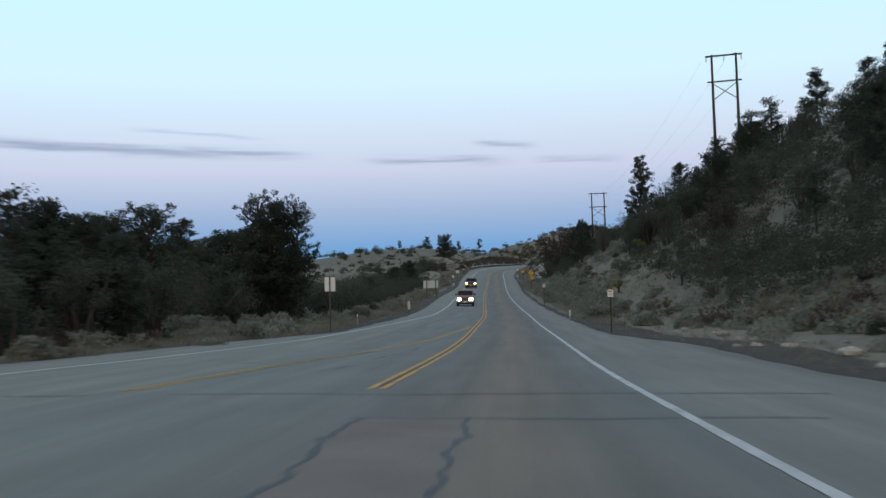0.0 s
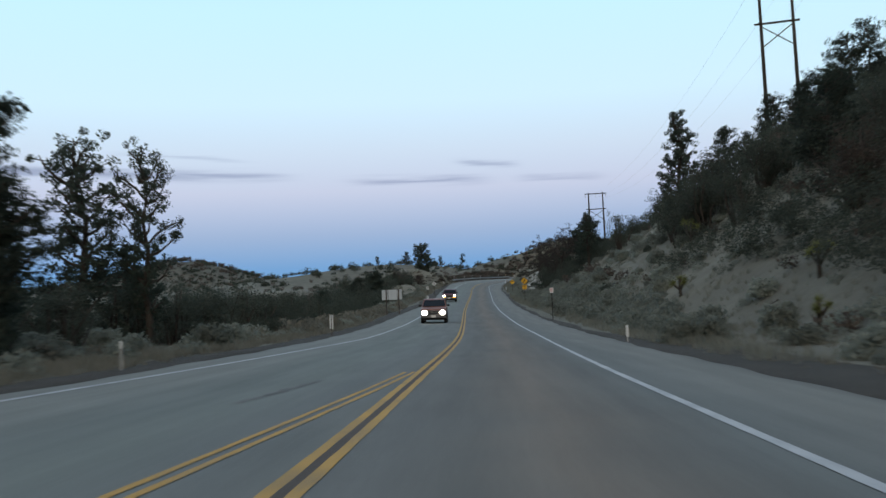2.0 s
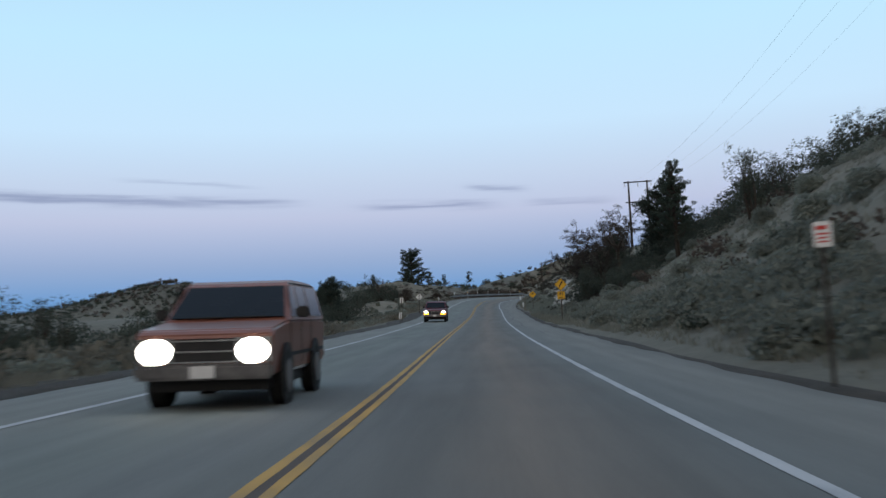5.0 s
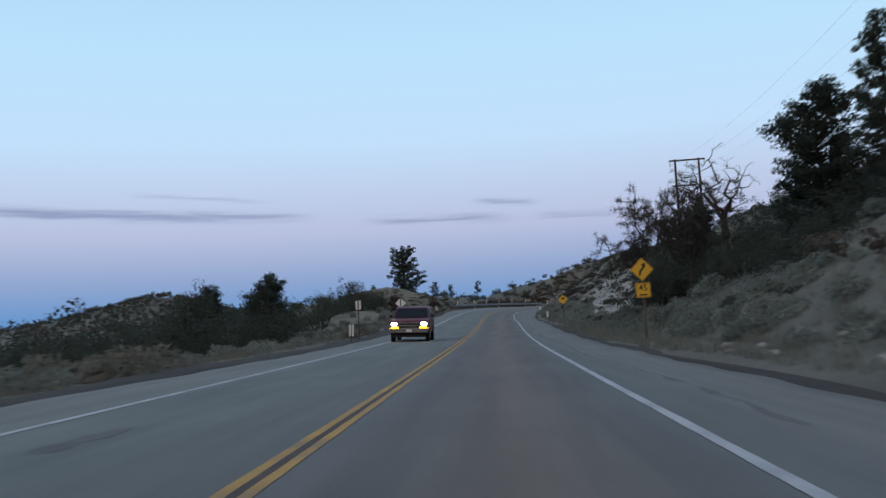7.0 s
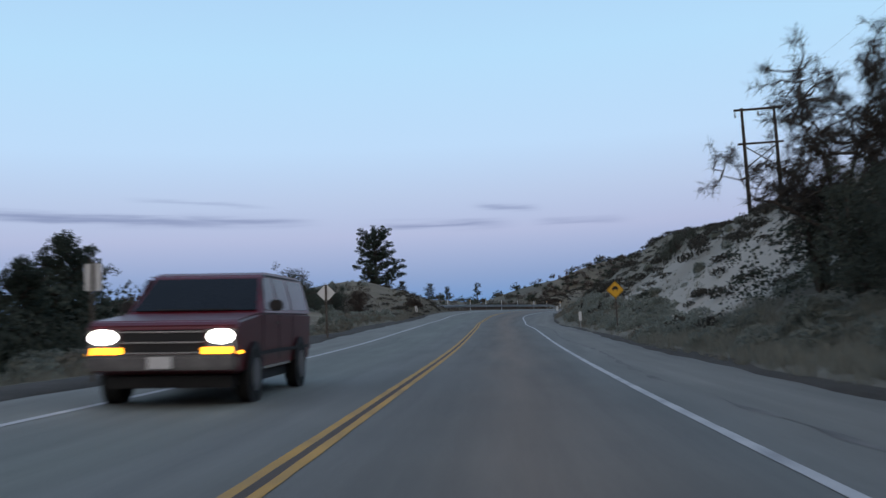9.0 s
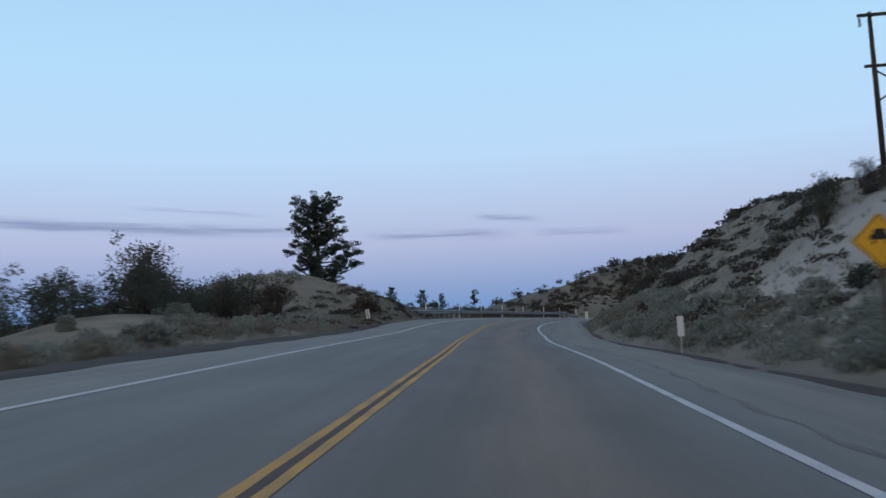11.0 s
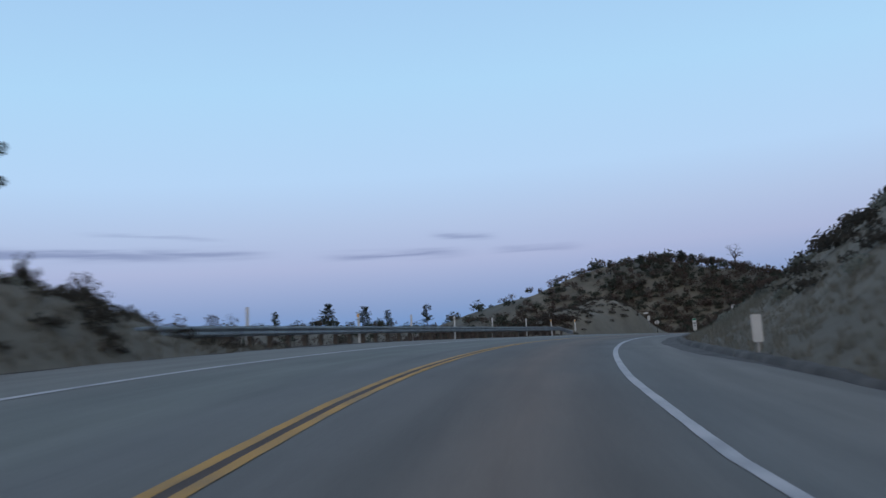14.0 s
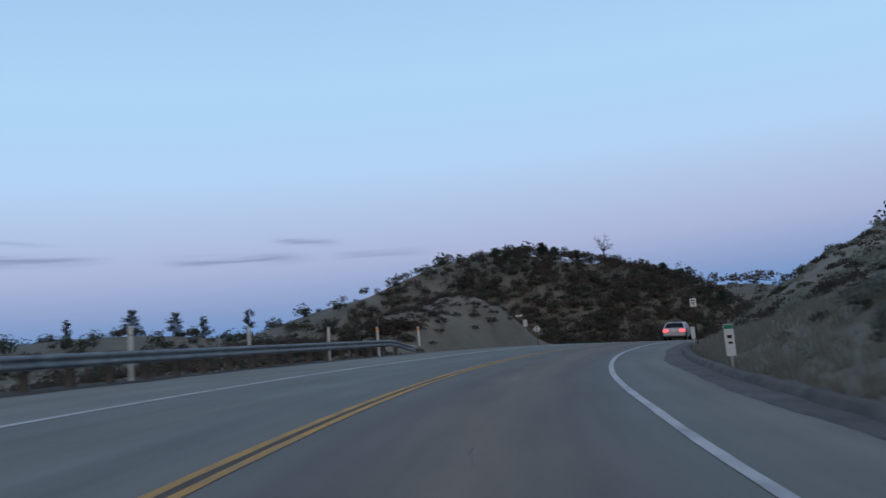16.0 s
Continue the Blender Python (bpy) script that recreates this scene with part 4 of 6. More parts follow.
for i in range(70):
    s, v = rnd.uniform(45, 118), rnd.uniform(15, 32)
    if v < 15 + (s - 45) * 0.05:
        continue
    THICKET.append((s, v, rnd.uniform(2.0, 4.0)))
for i in range(34):
    s, v = rnd.uniform(150, 235), rnd.uniform(17, 44)
    THICKET.append((s, v, rnd.uniform(2.0, 3.8)))
for s, v, h, k in ((197, 15, 3.6, 1), (206, 14, 4.0, 2), (209, 12.5, 3.8, 0), (212, 14.5, 4.6, 1), (216, 13.2, 4.4, 2), (218, 15.5, 4.2, 0), (221, 16.5, 3.8, 1), (220, 13, 4.2, 2)):
    oak(s, v, h, k, rnd.uniform(0, 360))
# brush beside the mound
for s, v, h, k in ((288, -16.5, 3.7, 0), (284, -17.5, 4.0, 1), (280, -18, 4.0, 0), (276, -19, 3.6, 1), (290, -18, 2.2, 2), (282, -14, 3.2, 0), (288, -13, 3.3, 3), (291, -15.5, 2.6, 1), (285, -15, 3.2, 3), (281, -16, 3.2, 0), (285, -19, 3.6, 3), (276, -17, 3.0, 1), (283, -12, 2.2, 3), (270, -19, 3.4, 0), (292, -21, 2.0, 3), (279, -22, 3.6, 0), (266, -24, 4, 2)):
    oak(s, v, h, k, rnd.uniform(0, 360))
for s, v, h, k in ((311, -11.5, 1.6, 3), (313, -13, 2.0, 3), (315, -14, 2.2, 0), (317, -16, 2.6, 3), (309, -12.5, 1.4, 3)):
    oak(s, v, h, k, rnd.uniform(0, 360))
# low trees beyond the guardrail
for i in range(16):
    oak(rnd.uniform(325, 372), rnd.uniform(-34, -17), rnd.uniform(3.2, 5.6), rnd.randrange(4), rnd.uniform(0, 360))

for s, v, h in ((326, -13.5, 3.6), (329, -15, 4.2), (333, -14, 3.8), (336, -16, 4.4), (341, -15, 4.0), (322, -14.5, 3.4), (347, -16, 4.4), (331, -17.5, 4.6)):
    oak(s, v, h, 3, 70 * s, 0.9)

# leafless oaks right of the road
for meshes, s, v, h, yaw, label in ((wild_oak(41, 0.5, 9, 0.28, 14, 0.05), 218, 13.2, 7.5, 200, "large leafless oak with drooping twigs"), (wild_oak(43, 0.48, 8, 0.3, 14, 0.05), 223, 16.6, 7.5, 20, "large leafless oak with drooping twigs"),
                                    (wild_oak(44, 0.5, 7, 0.3, 12, 0.05), 204.5, 13.6, 5.6, 80, "leafless oak with a veil of fine twigs"), (wild_oak(47, 0.34, 4, 0.5, 3, 0.05, True), 197.2, 14.2, 6.9, 120, "dead crooked oak with bare broken limbs")):
    plant("bare_oak", meshes, ("trunk", "twig"), s, v, h, yaw, label, "tree", "bare oaks")

M_YUCCA = leafy("yucca_blades", [(0.09, 0.10, 0.035), (0.15, 0.16, 0.06), (0.2, 0.2, 0.09)], 2, 9, 0.2, 0.3)


def yucca(s, v, h, seed):
    """Small branching yucca: shaggy stems, each with a head of stiff blades."""
    r = random.Random(seed)
    rng = np.random.RandomState(seed)
    e = holder("yucca", "small branching yellow-green yucca on the slope", "yucca", put(s, v, -0.05, 50 * seed), "yuccas")
    stem, heads = bmesh.new(), [Vector((0, 0, h * 0.82))]
    add_tube(stem, [(0, 0, -0.3), (0.02, 0, h * 0.4), heads[0]], [0.11, 0.09, 0.07], 7)
    for i in range(3):
        a = 2.1 * i + r.random()
        tip = Vector((math.cos(a) * 0.3 * h, math.sin(a) * 0.3 * h, h * r.uniform(0.55, 0.85)))
        add_tube(stem, [(0, 0, h * 0.32), tip * 0.6 + Vector((0, 0, 0.12 * h)), tip], [0.07, 0.06, 0.05], 6)
        heads.append(tip)
    part("trunk", stem, M_BARK, e)
    for c in heads:
        n = 90
        d = rng.normal(size=(n, 3)) + np.array([0, 0, 0.35])
        d /= np.linalg.norm(d, axis=1)[:, None]
        b = np.cross(d, rng.normal(size=(n, 3)))
        b /= np.linalg.norm(b, axis=1)[:, None]
        P, L = np.array(c)[None], 0.2 * h * rng.uniform(0.7, 1.15, (n, 1))
        V = np.stack([P - b * 0.016, P + b * 0.016, P + d * L + b * 0.003, P + d * L - b * 0.003], 1).reshape(-1, 3)
        mesh_part("blade_head", raw_mesh("blade_head", V, np.arange(4 * n).reshape(n, 4), M_YUCCA), e, "stiff yellow-green blades")


for k, (s, v, h) in enumerate(((117, 17, 2.0), (84, 15.4, 1.7), (98, 12.2, 1.3), (76.5, 12.9, 1.2))):
    yucca(s, v, h, 500 + k)

# shrubs that can be told apart
GROUP = "sagebrush"
count = 0
while count < 290:
    s = rnd.uniform(12, 345)
    right = rnd.random() < 0.62
    v = rnd.uniform(7.6, 24) if right else -rnd.uniform(8.3, 16)
    if right and s < 40 and v < 13:
        continue
    if right and 232 < s < 310 and rnd.random() < 0.55:
        continue
    if not right and (s > 312 or (s > 284 and rnd.random() < 0.85)):
        continue
    count += 1
    rust = rnd.random() < (0.45 if right and s > 225 else 0.18)
    h = rnd.uniform(0.5, 1.15) * (0.55 if right and s > 222 else 1.0)
    m = put(s, v, -0.05, rnd.uniform(0, 360)) @ Matrix.Diagonal((h * rnd.uniform(0.9, 1.4), h * rnd.uniform(0.9, 1.4), h, 1))
    e = new("dry_shrub" if rust else "sagebrush", rnd.choice(RUSTS if rust else SAGES))
    e.matrix_basis = m
    tagged(e, "low dark russet dry shrub on sandy ground" if rust else "pale grey-green rounded sagebrush on dry ground", "shrub", "dry shrubs" if rust else GROUP)


def scatter(name, label, category, mesh_fn, places, material):
    """Many small plants as one mesh: copies of a few clumps at (x, y, size)."""
    vs, fs, base = [], [], 0
    xs, ys = np.array([p[0] for p in places]), np.array([p[1] for p in places])
    zs = ground_height(xs, ys)
    protos = [mesh_fn(k) for k in range(4)]
    r = random.Random(77)
    for (x, y, h), z in zip(places, zs):
        V, F = r.choice(protos)
        a = r.uniform(0, 6.283)
        c, s = math.cos(a) * h, math.sin(a) * h
        W = np.stack([V[:, 0] * c - V[:, 1] * s + x, V[:, 0] * s + V[:, 1] * c + y, V[:, 2] * h + z - 0.04], 1)
        vs.append(W)
        fs.append(F + base)
        base += len(V)
    me = raw_mesh(name, np.vstack(vs), np.vstack(fs), material)
    return tagged(new(name, me), label, category, kind="stuff")


def tuft(k):
    """Grass tuft: thin leaning blades."""
    rng = np.random.RandomState(100 + k)
    n = 16
    a = rng.uniform(0, 6.283, n)
    r = rng.uniform(0, 0.6, n)
    P = np.stack([np.cos(a) * r, np.sin(a) * r, np.zeros(n)], 1)
    d = np.stack([np.cos(a) * 0.5 * rng.uniform(0.2, 1, n), np.sin(a) * 0.5 * rng.uniform(0.2, 1, n), rng.uniform(0.6, 1.1, n)], 1)
    w = np.stack([-np.sin(a), np.cos(a), np.zeros(n)], 1) * 0.035
    V = np.stack([P - w, P + w, P + d + w * 0.2, P + d - w * 0.2], 1).reshape(-1, 3)
    return V, np.arange(4 * n).reshape(n, 4)


def clump(k):
    """Far bush: some dozens of leaf sprays."""
    rng = np.random.RandomState(200 + k)
    cs = [(rng.normal() * 0.4, rng.normal() * 0.4, 0.25 + 0.5 * rng.random_sample()) for i in range(6)]
    return leaves(rng, cs, [0.4] * 6, 14, 0.24, 0.8)


def sage(k):
    """Shrub of fine sprays, lighter than the single ones."""
    rng = np.random.RandomState(250 + k)
    n = 240
    u = rng.normal(size=(n, 3))
    u[:, 2] = np.abs(u[:, 2])
    u /= np.linalg.norm(u, axis=1)[:, None]
    P = u * (rng.uniform(0.35, 1, (n, 1)) ** 0.5) * np.array([0.8, 0.8, 0.75])
    a, b = sprays(rng, u, 0.9, np.array([0, 0, 1.2]))
    s = 0.095 * rng.uniform(0.6, 1.4, (n, 1))
    V = np.stack([P - a * s, P + b * s * 0.5, P + a * s, P - b * s * 0.5], 1).reshape(-1, 3)
    return V, np.arange(4 * n).reshape(n, 4)


def far_tree(k):
    """Far round-topped juniper: overlapping domes of leaf sprays down to the ground."""
    rng = np.random.RandomState(300 + k)
    cs = [(0, 0, 0.42)] + [(0.34 * math.cos(2.1 * i + k), 0.34 * math.sin(2.1 * i + k), 0.1 + 0.18 * rng.random_sample()) for i in range(5)]
    return leaves(rng, cs, [0.42] + [0.3] * 5, 34, 0.16, 0.9)


def spots(n, s0, s1, v0, v1, h0, h1, seed, keep=None):
    r = random.Random(seed)
    out = []
    while len(out) < n:
        s, v = r.uniform(s0, s1), r.uniform(v0, v1)
        if keep and not keep(s, v, r):
            continue
        x, y, _ = on_road(s, v)
        out.append((float(x), float(y), r.uniform(h0, h1)))
    return out


scatter("dry_grass", "pale dry grass tufts along the verge", "grass", tuft,
        spots(3000, 5, 330, 7.0, 12, 0.10, 0.26, 1) + spots(3600, 5, 300, -12, -7.8, 0.12, 0.34, 2)  + spots(1200, 235, 312, -12, -7.3, 0.12, 0.3, 68) + spots(900, 270, 318, -8.6, -6.9, 0.1, 0.28, 75) + spots(2400, 15, 125, -10.5, -7.2, 0.15, 0.4, 66) + spots(2600, 285, 400, 6.0, 10, 0.12, 0.3, 3), M_GRASS)
scatter("hillside_scrub", "grey-green sage scrub on the slopes", "scrub", sage,
        spots(260, 70, 225, 8.6, 24, 0.4, 0.9, 41) + spots(160, 14, 75, 13, 19, 0.5, 1.2, 42) + spots(220, 40, 290, -13, -8.2, 0.4, 0.95, 43) + spots(100, 330, 420, 7.2, 16, 0.3, 0.7, 44) +
        spots(170, 15, 230, 9, 50, 0.5, 1.1, 4) + spots(200, 100, 300, -50, -13, 0.5, 1.2, 5) + spots(80, 300, 420, 8, 30, 0.35, 0.8, 6), M_SAGE)
scatter("hillside_brush", "dark low brush on the slopes", "scrub", clump,
        spots(260, 15, 230, 12, 50, 0.6, 1.3, 7) + spots(60, 372, 396, -18, -8, 0.25, 0.5, 10)
        + spots(90, 380, 440, 8, 30, 0.3, 0.6, 11), M_RUST)


def bank_shrub(k):
    """Small shrub of the bare sand: a low cushion of fine sprays, wider than high."""
    rng = np.random.RandomState(280 + k)
    n = 130
    u = rng.normal(size=(n, 3))
    u[:, 2] = np.abs(u[:, 2])
    u /= np.linalg.norm(u, axis=1)[:, None]
    lump = 1 + 0.25 * np.sin(u[:, :1] * 4 + k) * np.cos(u[:, 1:2] * 5 - k)
    P = u * (rng.uniform(0.3, 1, (n, 1)) ** 0.5) * lump * np.array([1.15, 0.85, 0.62])
    a, b = sprays(rng, u, 0.9, np.array([0, 0, 1.2]))
    s = 0.14 * rng.uniform(0.5, 1.4, (n, 1))
    V = np.stack([P - a * s, P + b * s * 0.5, P + a * s, P - b * s * 0.5], 1).reshape(-1, 3)
    return V, np.arange(4 * n).reshape(n, 4)


def in_bands(s, v, r):
    """Shrubs gather in slanting rills down the slope."""
    if 224 < s < 264 and v < 15 and r.random() < 0.6:
        return False
    return r.random() < 0.25 + 0.75 * (math.sin(s * 0.9 + 0.5 * v) + math.sin(s * 0.37 - 0.8 * v) > 0.2)


scatter("slope_grass", "faded grey-green bunch grass over the roadside slopes", "grass", tuft,
        spots(1300, 324, 400, 6.3, 9.5, 0.15, 0.38, 70) + spots(1300, 60, 230, 6.9, 8.7, 0.15, 0.4, 72) + spots(3600, 68, 222, 8.4, 26, 0.2, 0.42, 61) + spots(1200, 190, 226, 7.6, 12, 0.2, 0.45, 62) + spots(1200, 236, 330, 7.0, 24, 0.15, 0.35, 63), M_SLOPE_GRASS)
scatter("sage_hedge", "tall pale sage crowding the foot of the slope", "scrub", sage,
        spots(150, 84, 150, 8.3, 11.2, 0.6, 1.3, 64) + spots(64, 150, 226, 8.2, 11.0, 0.5, 1.1, 65), M_SAGE)
scatter("rabbitbrush", "pale tan rabbitbrush along the road edge", "scrub", sage,
        spots(74, 88, 172, -11.2, -8.2, 0.7, 1.45, 81) + spots(44, 186, 268, -10.4, -7.8, 0.5, 1.0, 82) + spots(46, 14, 72, -12.2, -9.6, 0.6, 1.1, 83) + spots(50, 14, 60, 13.5, 17, 0.8, 1.5, 84) + spots(40, 252, 296, 7.4, 9.6, 0.4, 0.9, 85), M_GRASS)
scatter("bank_scrub", "small dark russet shrubs in rills on the sand bank", "scrub", bank_shrub,
        spots(820, 224, 330, 9.0, 34, 0.35, 0.95, 8, in_bands) + spots(80, 288, 322, -24, -11, 0.25, 0.55, 9) + spots(80, 290, 318, -12.5, -7.6, 0.25, 0.6, 67) + spots(60, 282, 314, -9.5, -7.1, 0.2, 0.45, 74) + spots(420, 335, 420, 7.5, 22, 0.25, 0.6, 69, in_bands) + spots(150, 370, 395, -17, -8.0, 0.3, 0.65, 73), M_BRUSH)
scatter("verge_brush", "low brown brush behind the guardrail", "scrub", bank_shrub,
        spots(420, 318, 378, -15, -9.2, 0.4, 0.95, 86) + spots(160, 318, 372, -26, -13, 0.7, 1.5, 87), M_RUST)
scatter("bank_sage", "pale sage along the foot of the sand bank", "scrub", sage,
        spots(190, 226, 290, 7.6, 10.4, 0.45, 0.95, 51) + spots(60, 222, 330, 10, 30, 0.3, 0.6, 52) + spots(24, 285, 320, -22, -8.5, 0.25, 0.5, 53), M_SAGE)


def thicket(k):
    """Young scrub oak of a thicket: uneven rounded crown to the ground."""
    r = random.Random(400 + k)
    rng = np.random.RandomState(400 + k)
    cs = []
    for i in range(34):
        a, o, e = r.uniform(0, 6.283), r.uniform(0, 1) ** 0.5, r.random()
        cs.append((math.cos(a) * o * 0.48, math.sin(a) * o * 0.48, 0.12 + (0.78 - 0.4 * o * o) * e))
    return leaves(rng, cs, [r.uniform(0.09, 0.15) for c in cs], 24, 0.042, 0.8)


def spot_of(s, v, h):
    x, y, _ = on_road(s, v)
    return float(x), float(y), h


scatter("oak_thicket", "dark thicket of young scrub oak below and above the road", "woodland", thicket, [spot_of(*p) for p in THICKET], M_OAK)


def hill_spots(n, hill, spread, h0, h1, seed):
    r = random.Random(seed)
    cx, cy, _, rx, ry = hill[:5]
    out = []
    while len(out) < n:
        x, y = r.gauss(cx, rx * spread), r.gauss(cy, ry * spread)
        s, v = station_of(x, y)
        if abs(float(v[0])) < 14:
            continue
        out.append((x, y, r.uniform(h0, h1)))
    return out


# the steep near side of the last hill
BROW = (72, 484, 0, 52, 24)
scatter("far_woods", "dark trees and brush on the far hills", "woodland", far_tree,
        hill_spots(1250, BROW, 0.6, 0.8, 1.8, 21) + hill_spots(40, BROW, 0.6, 1.6, 2.5, 31) + hill_spots(240, (80, 468, 0, 26, 14), 0.7, 1.2, 2.4, 34) + hill_spots(160, (60, 474, 0, 26, 12), 0.7, 1.0, 2.0, 35) + hill_spots(380, HILLS[1], 0.9, 1.5, 5.0, 22) + hill_spots(900, HILLS[2], 0.9, 2, 4.2, 23) + hill_spots(200, HILLS[3], 0.9, 3, 6, 24)
        + hill_spots(120, (20, 470, 0, 50, 50), 0.8, 1.5, 3.5, 25), M_OAK)
scatter("russet_thicket", "leafless russet brush on the lower hillside", "woodland", thicket, hill_spots(420, (36, 474, 0, 26, 18), 0.7, 1.0, 2.4, 76) + hill_spots(260, (44, 484, 0, 20, 12), 0.7, 0.9, 1.8, 79), M_RUST)
scatter("far_brush", "russet and grey brush on the far hills", "woodland", clump,
        hill_spots(1300, BROW, 0.6, 0.8, 1.7, 26) + hill_spots(560, (72, 464, 0, 44, 20), 0.7, 0.8, 2.0, 33) + spots(260, 322, 385, -48, -18, 1.0, 2.2, 71) + hill_spots(250, HILLS[1], 0.9, 0.8, 2.0, 27) + hill_spots(160, HILLS[6], 0.8, 1.6, 3.2, 77) + hill_spots(420, HILLS[2], 0.7, 1.5, 4.0, 29) + hill_spots(200, (20, 440, 0, 50, 50), 0.8, 0.8, 1.8, 28), M_RUST)


# ---------------------------------------------------------------- made things beside the road
M_SIGN_YELLOW = surface("yellow_sign_sheet", [(0.55, 0.30, 0.015), (0.62, 0.34, 0.02)], 2, 20, 0.45, 0.05)
M_SIGN_WHITE = surface("white_sign_sheet", [(0.55, 0.56, 0.57), (0.66, 0.67, 0.67)], 2, 20, 0.45, 0.05)
M_SIGN_BACK = surface("bare_aluminium", [(0.50, 0.52, 0.53), (0.64, 0.66, 0.67)], 4, 30, 0.5, 0.1, 0.2)
M_DULL_BACK = surface("weathered_panel_back", [(0.32, 0.37, 0.41), (0.43, 0.48, 0.52)], 3, 25, 0.6, 0.1)
M_BLACK = surface("black_legend", [(0.012, 0.012, 0.012), (0.02, 0.02, 0.02)], 5, 30, 0.6, 0.05)
M_RED = surface("red_legend", [(0.42, 0.03, 0.025), (0.5, 0.05, 0.04)], 5, 30, 0.6, 0.05)
M_GREEN = surface("green_legend", [(0.01, 0.16, 0.09), (0.02, 0.2, 0.11)], 5, 30, 0.6, 0.05)
M_POST = surface("weathered_timber", [(0.04, 0.034, 0.029), (0.08, 0.07, 0.06), (0.12, 0.105, 0.09)], 3, 30, 0.9, 0.4)
M_STEEL = surface("galvanised_steel", [(0.20, 0.215, 0.23), (0.30, 0.32, 0.335), (0.38, 0.40, 0.41)], 2, 20, 0.5, 0.1, 0.7)
M_WHITE_POST = surface("white_plastic_post", [(0.44, 0.47, 0.48), (0.58, 0.61, 0.62)], 3, 25, 0.6, 0.1)
M_AMBER_REFLECT = surface("amber_reflector", [(0.7, 0.33, 0.02), (0.8, 0.42, 0.04)], 6, 40, 0.3, 0.05)
M_POLE = surface("creosoted_pole", [(0.02, 0.016, 0.013), (0.045, 0.036, 0.03)], 2, 20, 0.9, 0.4)
M_WIRE = surface("dull_wire", [(0.04, 0.04, 0.045), (0.06, 0.06, 0.065)], 2, 20, 0.6, 0)
M_ROCK = surface("pale_granite", [(0.15, 0.14, 0.125), (0.26, 0.25, 0.23), (0.34, 0.33, 0.30)], 2, 14, 0.9, 0.5, vary=0.3)


def plate(w, h, turn=0.0, at=(0, 0, 0), corner=0.05, thick=0.006):
    """Sign plate in the x-z plane with rounded corners, facing -y."""
    bm = bmesh.new()
    pts = []
    for cx, cz, a0 in ((w / 2 - corner, h / 2 - corner, 0), (-w / 2 + corner, h / 2 - corner, 90), (-w / 2 + corner, -h / 2 + corner, 180), (w / 2 - corner, -h / 2 + corner, 270)):
        for k in range(5):
            a = radians(a0 + 22.5 * k)
            pts.append((cx + corner * math.cos(a), cz + corner * math.sin(a)))
    c, s = math.cos(radians(turn)), math.sin(radians(turn))
    front = [bm.verts.new((at[0] + x * c - z * s, at[1] - thick / 2, at[2] + x * s + z * c)) for x, z in pts]
    back = [bm.verts.new((v.co.x, at[1] + thick / 2, v.co.z)) for v in front]
    bm.faces.new(front)
    bm.faces.new(back[::-1])
    for i in range(len(front)):
        j = (i + 1) % len(front)
        bm.faces.new((front[j], front[i], back[i], back[j]))
    bmesh.ops.recalc_face_normals(bm, faces=bm.faces)
    return bm


def flat_shape(pts, y, thick=0.002):
    bm = bmesh.new()
    a = [bm.verts.new((x, y, z)) for x, z in pts]
    b = [bm.verts.new((x, y - thick, z)) for x, z in pts]
    bm.faces.new(a)
    bm.faces.new(b[::-1])
    for i in range(len(a)):
        j = (i + 1) % len(a)
        bm.faces.new((a[i], a[j], b[j], b[i]))
    bmesh.ops.recalc_face_normals(bm, faces=bm.faces)
    return bm


def lettering(name, text, size, material, parent, at):
    cu = bpy.data.curves.new(name, "FONT")
    cu.body, cu.size, cu.align_x, cu.align_y, cu.extrude, cu.offset = text, size, "CENTER", "CENTER", 0.001, 0.012 * size
    tmp = bpy.data.objects.new("tmp", cu)
    scene.collection.objects.link(tmp)
    bpy.context.view_layer.update()
    me = bpy.data.meshes.new_from_object(tmp.evaluated_get(bpy.context.evaluated_depsgraph_get()))
    bpy.data.objects.remove(tmp)
    me.materials.clear()
    me.materials.append(material)
    ob = new(name, me)
    ob.parent = parent
    ob.matrix_basis = pose(*at, 90, 0, 0)
    return ob


def sign_post(e, top, w=0.09):
    part("post", box((w, w, top + 0.4), (0, 0.052, top / 2 - 0.2), 0.006), M_POST, e)


def curve_sign():
    e = holder("curve_warning_sign", "yellow diamond curve warning sign with speed plate on a timber post", "road sign", put(184, 7.87, -0.05))
    sign_post(e, 3.35)
    d = part("diamond_plate", plate(0.70, 0.70, 45, (0, 0, 2.95)), M_SIGN_YELLOW, e)
    part("border", flat_frame(0.66, 0.70, 45, (0, 2.95)), M_BLACK, d)
    arrow = [(-0.13, 2.70), (-0.05, 2.70), (-0.045, 2.84), (0.06, 2.95), (0.115, 3.05), (0.165, 3.02), (0.135, 3.22), (-0.03, 3.15), (0.03, 3.10), (-0.015, 3.0), (-0.125, 2.88)]
    part("arrow", flat_shape(arrow, -0.0035), M_BLACK, d, "black winding arrow")
    q = part("speed_plate", plate(0.61, 0.61, 0, (0, 0, 2.10)), M_SIGN_YELLOW, e)
    part("border", flat_frame(0.57, 0.61, 0, (0, 2.10)), M_BLACK, q)
    lettering("numerals", "45", 0.36, M_BLACK, q, (0, -0.005, 2.19))
    part("legend_bar", box((0.32, 0.002, 0.055), (0, -0.005, 1.91)), M_BLACK, q)
    return e


